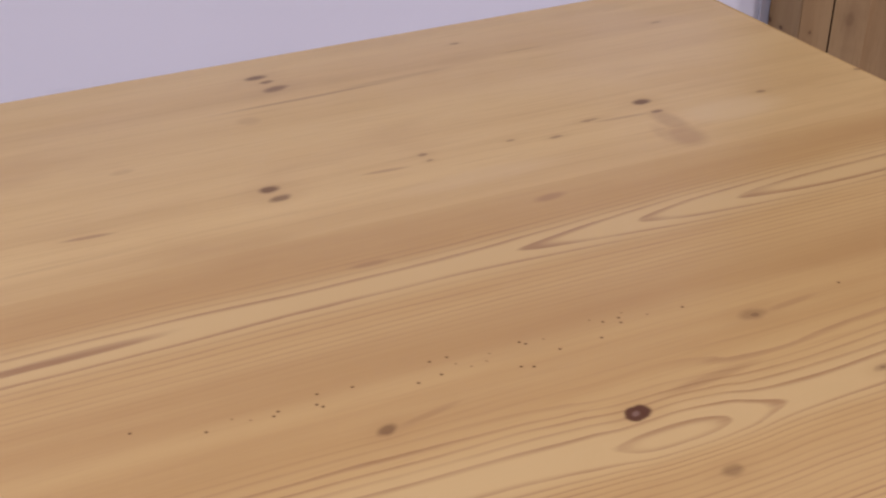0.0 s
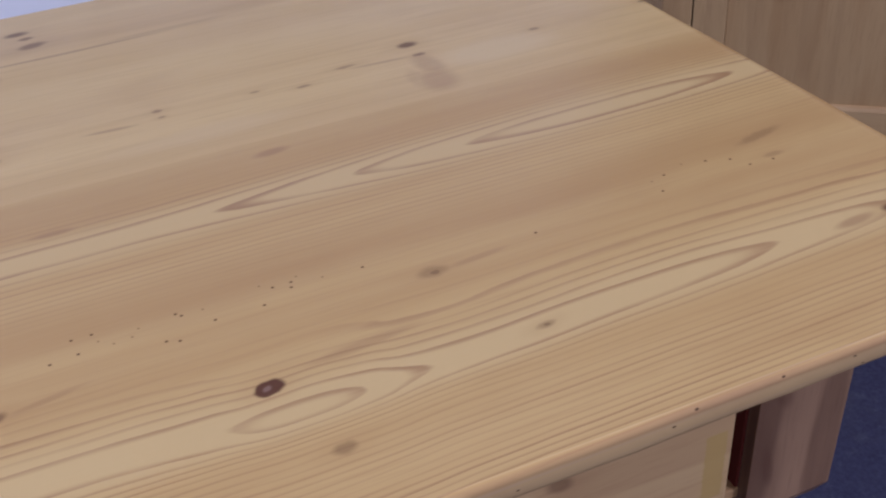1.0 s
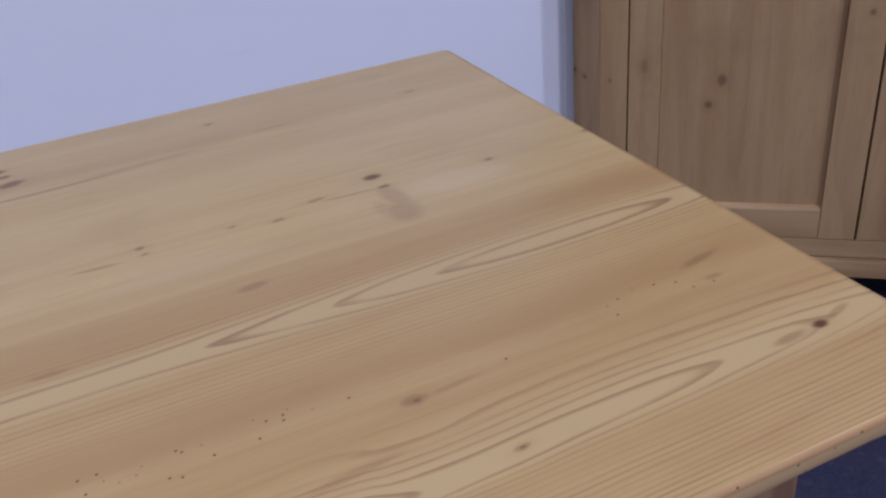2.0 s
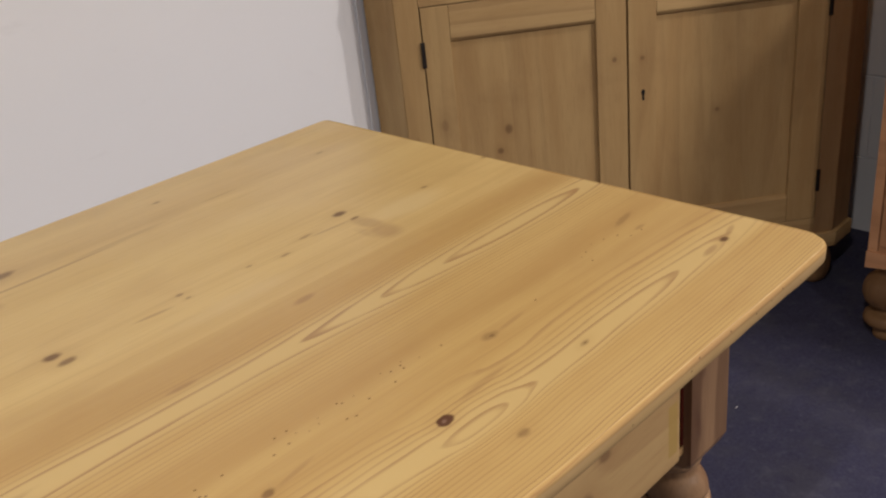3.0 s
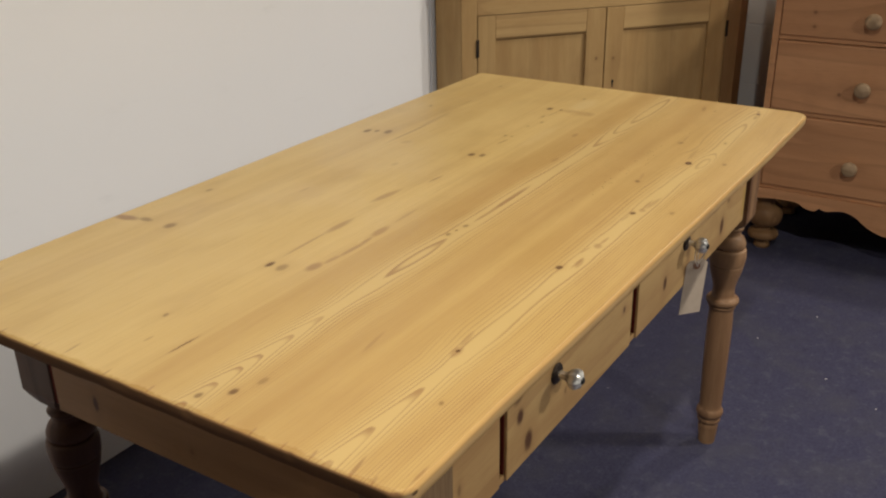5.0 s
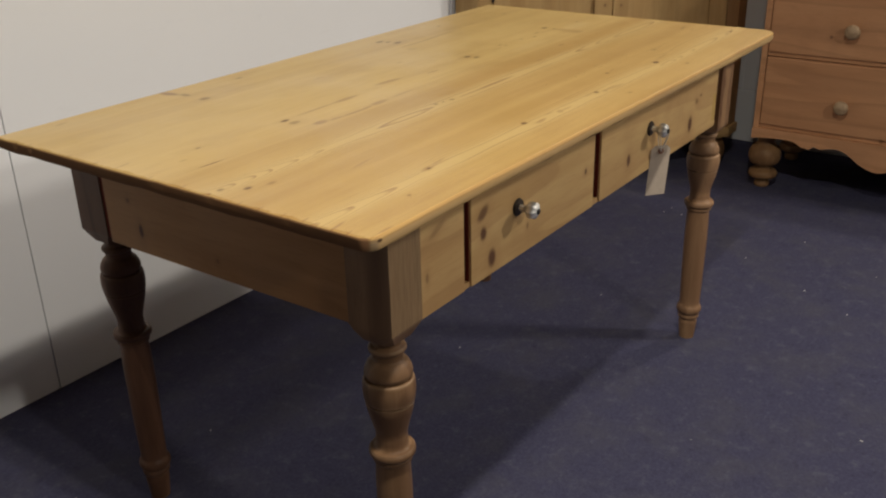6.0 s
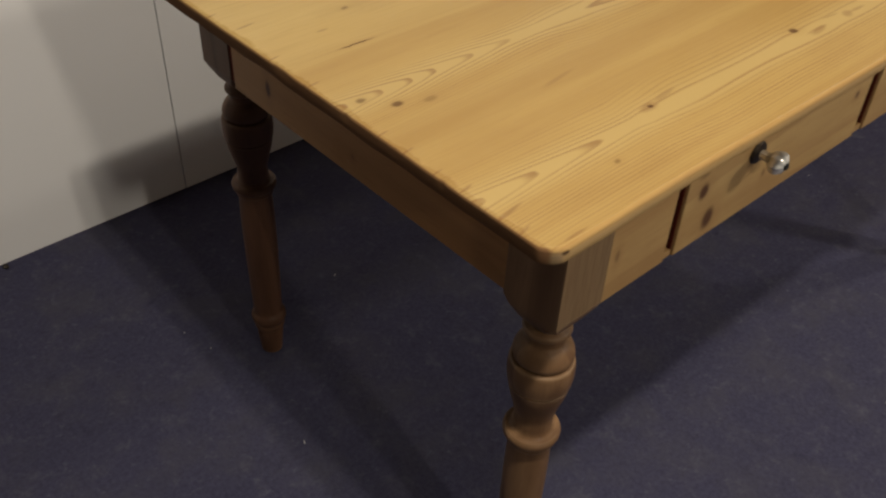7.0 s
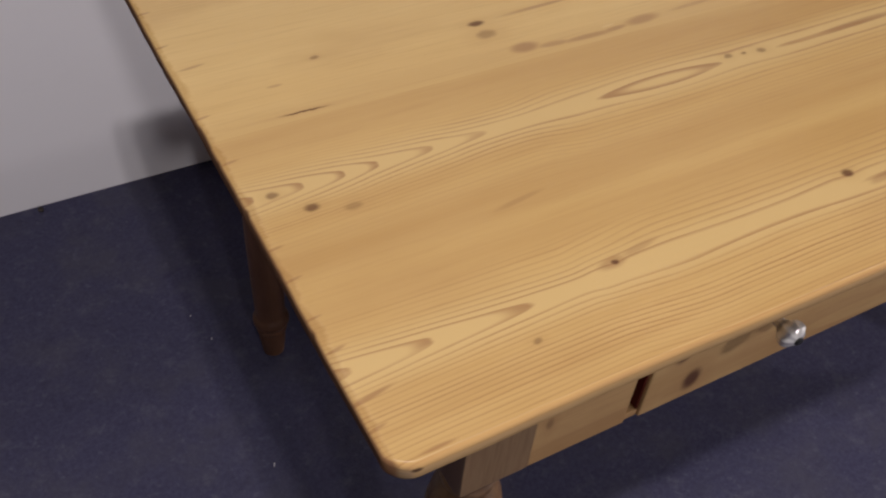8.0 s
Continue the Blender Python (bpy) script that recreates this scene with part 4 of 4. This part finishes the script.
for a, b in ((GAP_A + 0.002, GAP_M - 0.0015), (GAP_M + 0.0015, GAP_B - 0.001)):
    part("upper_door", box(a, b, 0.009, 0.03, 0.932, 1.728), cup_pine, cupboard)
part("cornice", swept(FRONT_LINE, [(-0.01, 1.801), (0.0, 1.801), (0.012, 1.82), (0.035, 1.85), (0.04, 1.87), (-0.01, 1.87)]), cup_rail, cupboard)
structure("trim", box(1.896, 1.962, WALL_Y - 0.008, WALL_Y - 0.0025, 0.0, 0.860, 0.002), white_trim, "narrow white painted strip on the wall beside the cupboard", "trim")


def cupboard_door(x0, x1, p0, p1, hinge_x, keyhole):
    z0, z1, r0, r1 = DOOR_LOW, DOOR_HIGH, 0.250, 0.7265
    bm = box(x0, p0, -0.001, 0.022, z0, z1, 0.0012)
    box(p1, x1, -0.001, 0.022, z0, z1, 0.0012, bm)
    door = part("door", bm, cup_pine, cupboard, "pine panelled door, closed")
    part("door_panel", box(p0 + 0.0005, p1 - 0.0005, 0.0085, 0.018, r0 + 0.0005, r1 - 0.0005, 0), cup_pine, door)
    for a, b, flip in ((r1, z1, 1), (z0, r0, -1)):
        bm = box(p0 + 0.0008, p1 - 0.0008, -0.0004, 0.022, a, b, 0.001)
        edge = r1 if flip > 0 else r0
        bead = [(0.0, edge), (0.002, edge - flip * 0.005), (0.0065, edge - flip * 0.008), (0.009, edge - flip * 0.0085), (0.009, edge)]
        moulding(p0 + 0.001, p1 - 0.001, bead, bm)
        part("door_rail", bm, cup_rail, door)
    for z in (0.698, 0.285):
        bm = box(hinge_x - 0.0045, hinge_x + 0.0045, -0.004, 0.004, z - 0.027, z + 0.027, 0.001)
        part("hinge", bm, iron, door, "dark iron butt hinge")
    if keyhole:
        bm = slab_outline([(0.577 + 0.004 * math.sin(k * math.pi / 6), 0.555 + 0.007 * math.cos(k * math.pi / 6)) for k in range(12)], -0.0018, 0.001)
        box(0.5748, 0.5792, -0.0018, 0.001, 0.537, 0.552, 0, bm)
        part("keyhole", bm, black_screw, door, "dark keyhole escutcheon")


cupboard_door(GAP_A + 0.0025, GAP_M - 0.0022, 0.165, 0.4755, GAP_A + 0.001, False)
cupboard_door(GAP_M + 0.0022, GAP_B - 0.0018, 0.607, 0.924, GAP_B, True)
for a, b in ((GAP_M - 0.008, GAP_M + 0.008), (GAP_A - 0.0003, GAP_A + 0.0035), (GAP_B - 0.0025, GAP_B + 0.0015)):
    part("gap_lining", box(a, b, 0.0225, 0.0296, DOOR_LOW, DOOR_HIGH, 0), cup_dark, cupboard, "dark wood behind the door gap")
bun = smooth_curve([(0.022, 0.0), (0.036, 0.008), (0.046, 0.04), (0.042, 0.078), (0.028, 0.098), (0.03, 0.1115)], 5)
for x, y in ((0.085, 0.045), (1.020, 0.045)):
    part("foot", lathe(bun, 28), foot_pine, cupboard, at=(x, y, 0))

# ---- chest of drawers ----
chest = thing("chest_of_drawers", "reddish pine chest of drawers on turned bun feet", "chest of drawers", (2.46, 0.332, 0), -90.0)
WIDE, TALL, BACK = 1.08, 1.07, 0.48
for x in (0.0, WIDE - 0.02):
    part("side", box(x, x + 0.02, 0.0, BACK, 0.195, TALL, 0.002), chest_pine, chest)
part("back", box(0.0205, WIDE - 0.0205, BACK - 0.015, BACK - 0.002, 0.2, TALL, 0), chest_pine, chest)
part("top", box(-0.015, WIDE + 0.015, -0.02, BACK + 0.005, TALL + 0.0005, TALL + 0.028, 0.006), chest_pine, chest)
for z in (0.2285, 0.4805, 0.7125, 0.8745):
    part("drawer_rail", box(0.0205, WIDE - 0.0205, 0.004, 0.08, z, z + 0.0125, 0.001), chest_pine, chest)
part("drawer_rail", box(0.0205, WIDE - 0.0205, 0.002, 0.08, 1.045, TALL, 0.001), chest_pine, chest)
half = smooth_curve([(0.0, 0.190), (0.05, 0.196), (0.11, 0.199), (0.145, 0.196), (0.172, 0.182), (0.200, 0.178)], 4)
half += smooth_curve([(0.214, 0.190), (0.235, 0.184), (0.262, 0.190), (0.292, 0.192), (0.325, 0.180), (0.365, 0.152), (0.415, 0.134), (0.455, 0.142), (0.490, 0.166), (0.54, 0.172)], 5)
edge = half + [(WIDE - x, z) for x, z in reversed(half[:-1])]
part("scalloped_apron", slab_outline([(x, z) for x, z in edge] + [(WIDE, 0.228), (0.0, 0.228)], -0.006, 0.016), chest_pine, chest, "shaped pine apron with a scalloped lower edge")
knob_shape = smooth_curve([(0.010, 0.0), (0.0095, 0.010), (0.013, 0.017), (0.0215, 0.023), (0.0235, 0.030), (0.019, 0.038), (0.008, 0.0415), (0.002, 0.042)], 4)
chest_knob = close(lathe(knob_shape, 28), "knob", knob_pine)


def chest_drawer(z0, z1, knob_z):
    bm = box(0.0225, WIDE - 0.0225, -0.0035, 0.02, z0, z1, 0.0055)
    ob = part("drawer", bm, chest_pine, chest, "reddish pine drawer, shut")
    for x in (0.287, WIDE - 0.287):
        k = new("knob", chest_knob)
        k.parent = ob
        k.location = (x, -0.0035, knob_z)
        k.rotation_euler = (radians(90), 0, 0)
        tagged(k, "turned wooden knob")


chest_drawer(0.2418, 0.4775, 0.341)
chest_drawer(0.4938, 0.7095, 0.587)
chest_drawer(0.7258, 0.8715, 0.788)
chest_drawer(0.8878, 1.0420, 0.966)
chest_bun = smooth_curve([(0.025, 0.0), (0.029, 0.007), (0.027, 0.018), (0.022, 0.026)], 3) + smooth_curve([(0.028, 0.029), (0.049, 0.037), (0.054, 0.049), (0.047, 0.062), (0.028, 0.068), (0.026, 0.077)], 4)
chest_bun += smooth_curve([(0.032, 0.079), (0.052, 0.090), (0.061, 0.114), (0.055, 0.140), (0.038, 0.156), (0.032, 0.164), (0.032, 0.195)], 4)
for x in (0.037, WIDE - 0.037):
    for y in (0.058, BACK - 0.06):
        part("bun_foot", lathe([(radius * 0.92, z) for radius, z in chest_bun], 28), foot_pine, chest, at=(x, y, 0))

# ---- blockwork of the east wall ----
block = box(-0.007, 0.007, -0.2210, 0.2210, -0.1095, 0.1095, 0.0022)
block_mesh = close(block, "block", wall_block)
for row in range(8):
    for k in range(6):
        ob = new("block", block_mesh)
        ob.parent = east
        ob.location = (WALL_X + 0.0190, 1.0 - 0.445 * k - (0.2225 if row % 2 else 0.0), 0.1005 + 0.2215 * row)

# ---- lint on the carpet ----
rng = random.Random(5)
bm = bmesh.new()
for k in range(64):
    x, y = rng.uniform(-1.3, 2.3), rng.uniform(-1.2, 1.15)
    a, size = rng.uniform(0, math.pi), rng.choice((0.0007, 0.0010, 0.0014, 0.0026))
    u, w = Vector((math.cos(a), math.sin(a), 0)) * size * rng.uniform(1, 2.6), Vector((-math.sin(a), math.cos(a), 0)) * 0.0006
    c = Vector((x, y, 0.0008))
    low = [bm.verts.new(c + s * u + t * w) for s, t in ((-1, -1), (1, -1), (1, 1), (-1, 1))]
    top = [bm.verts.new(v.co + Vector((0, 0, 0.0012 + rng.uniform(0, 0.001)))) for v in low]
    bm.faces.new(low)
    bm.faces.new(top)
    for j in range(4):
        bm.faces.new((low[j], low[(j + 1) % 4], top[(j + 1) % 4], top[j]))
tagged(new("lint", close(bm, "lint", lint_mat)), "white bits of lint scattered on the carpet", "lint", kind="stuff")

# ---- fluff by the wall ----
bm = bmesh.new()
bmesh.ops.create_icosphere(bm, subdivisions=2, radius=0.006)
for v in bm.verts:
    v.co *= 1.0 + 0.45 * noise.noise(v.co * 260)
    v.co.z = max(-0.004, v.co.z * 0.8)
bmesh.ops.translate(bm, verts=bm.verts[:], vec=(0, 0, 0.004))
fluff = tagged(new("fluff", close(bm, "fluff", iron)), "small dark ball of fluff lying by the wall", "fluff")
fluff.location = (-0.135, 1.215, 0)
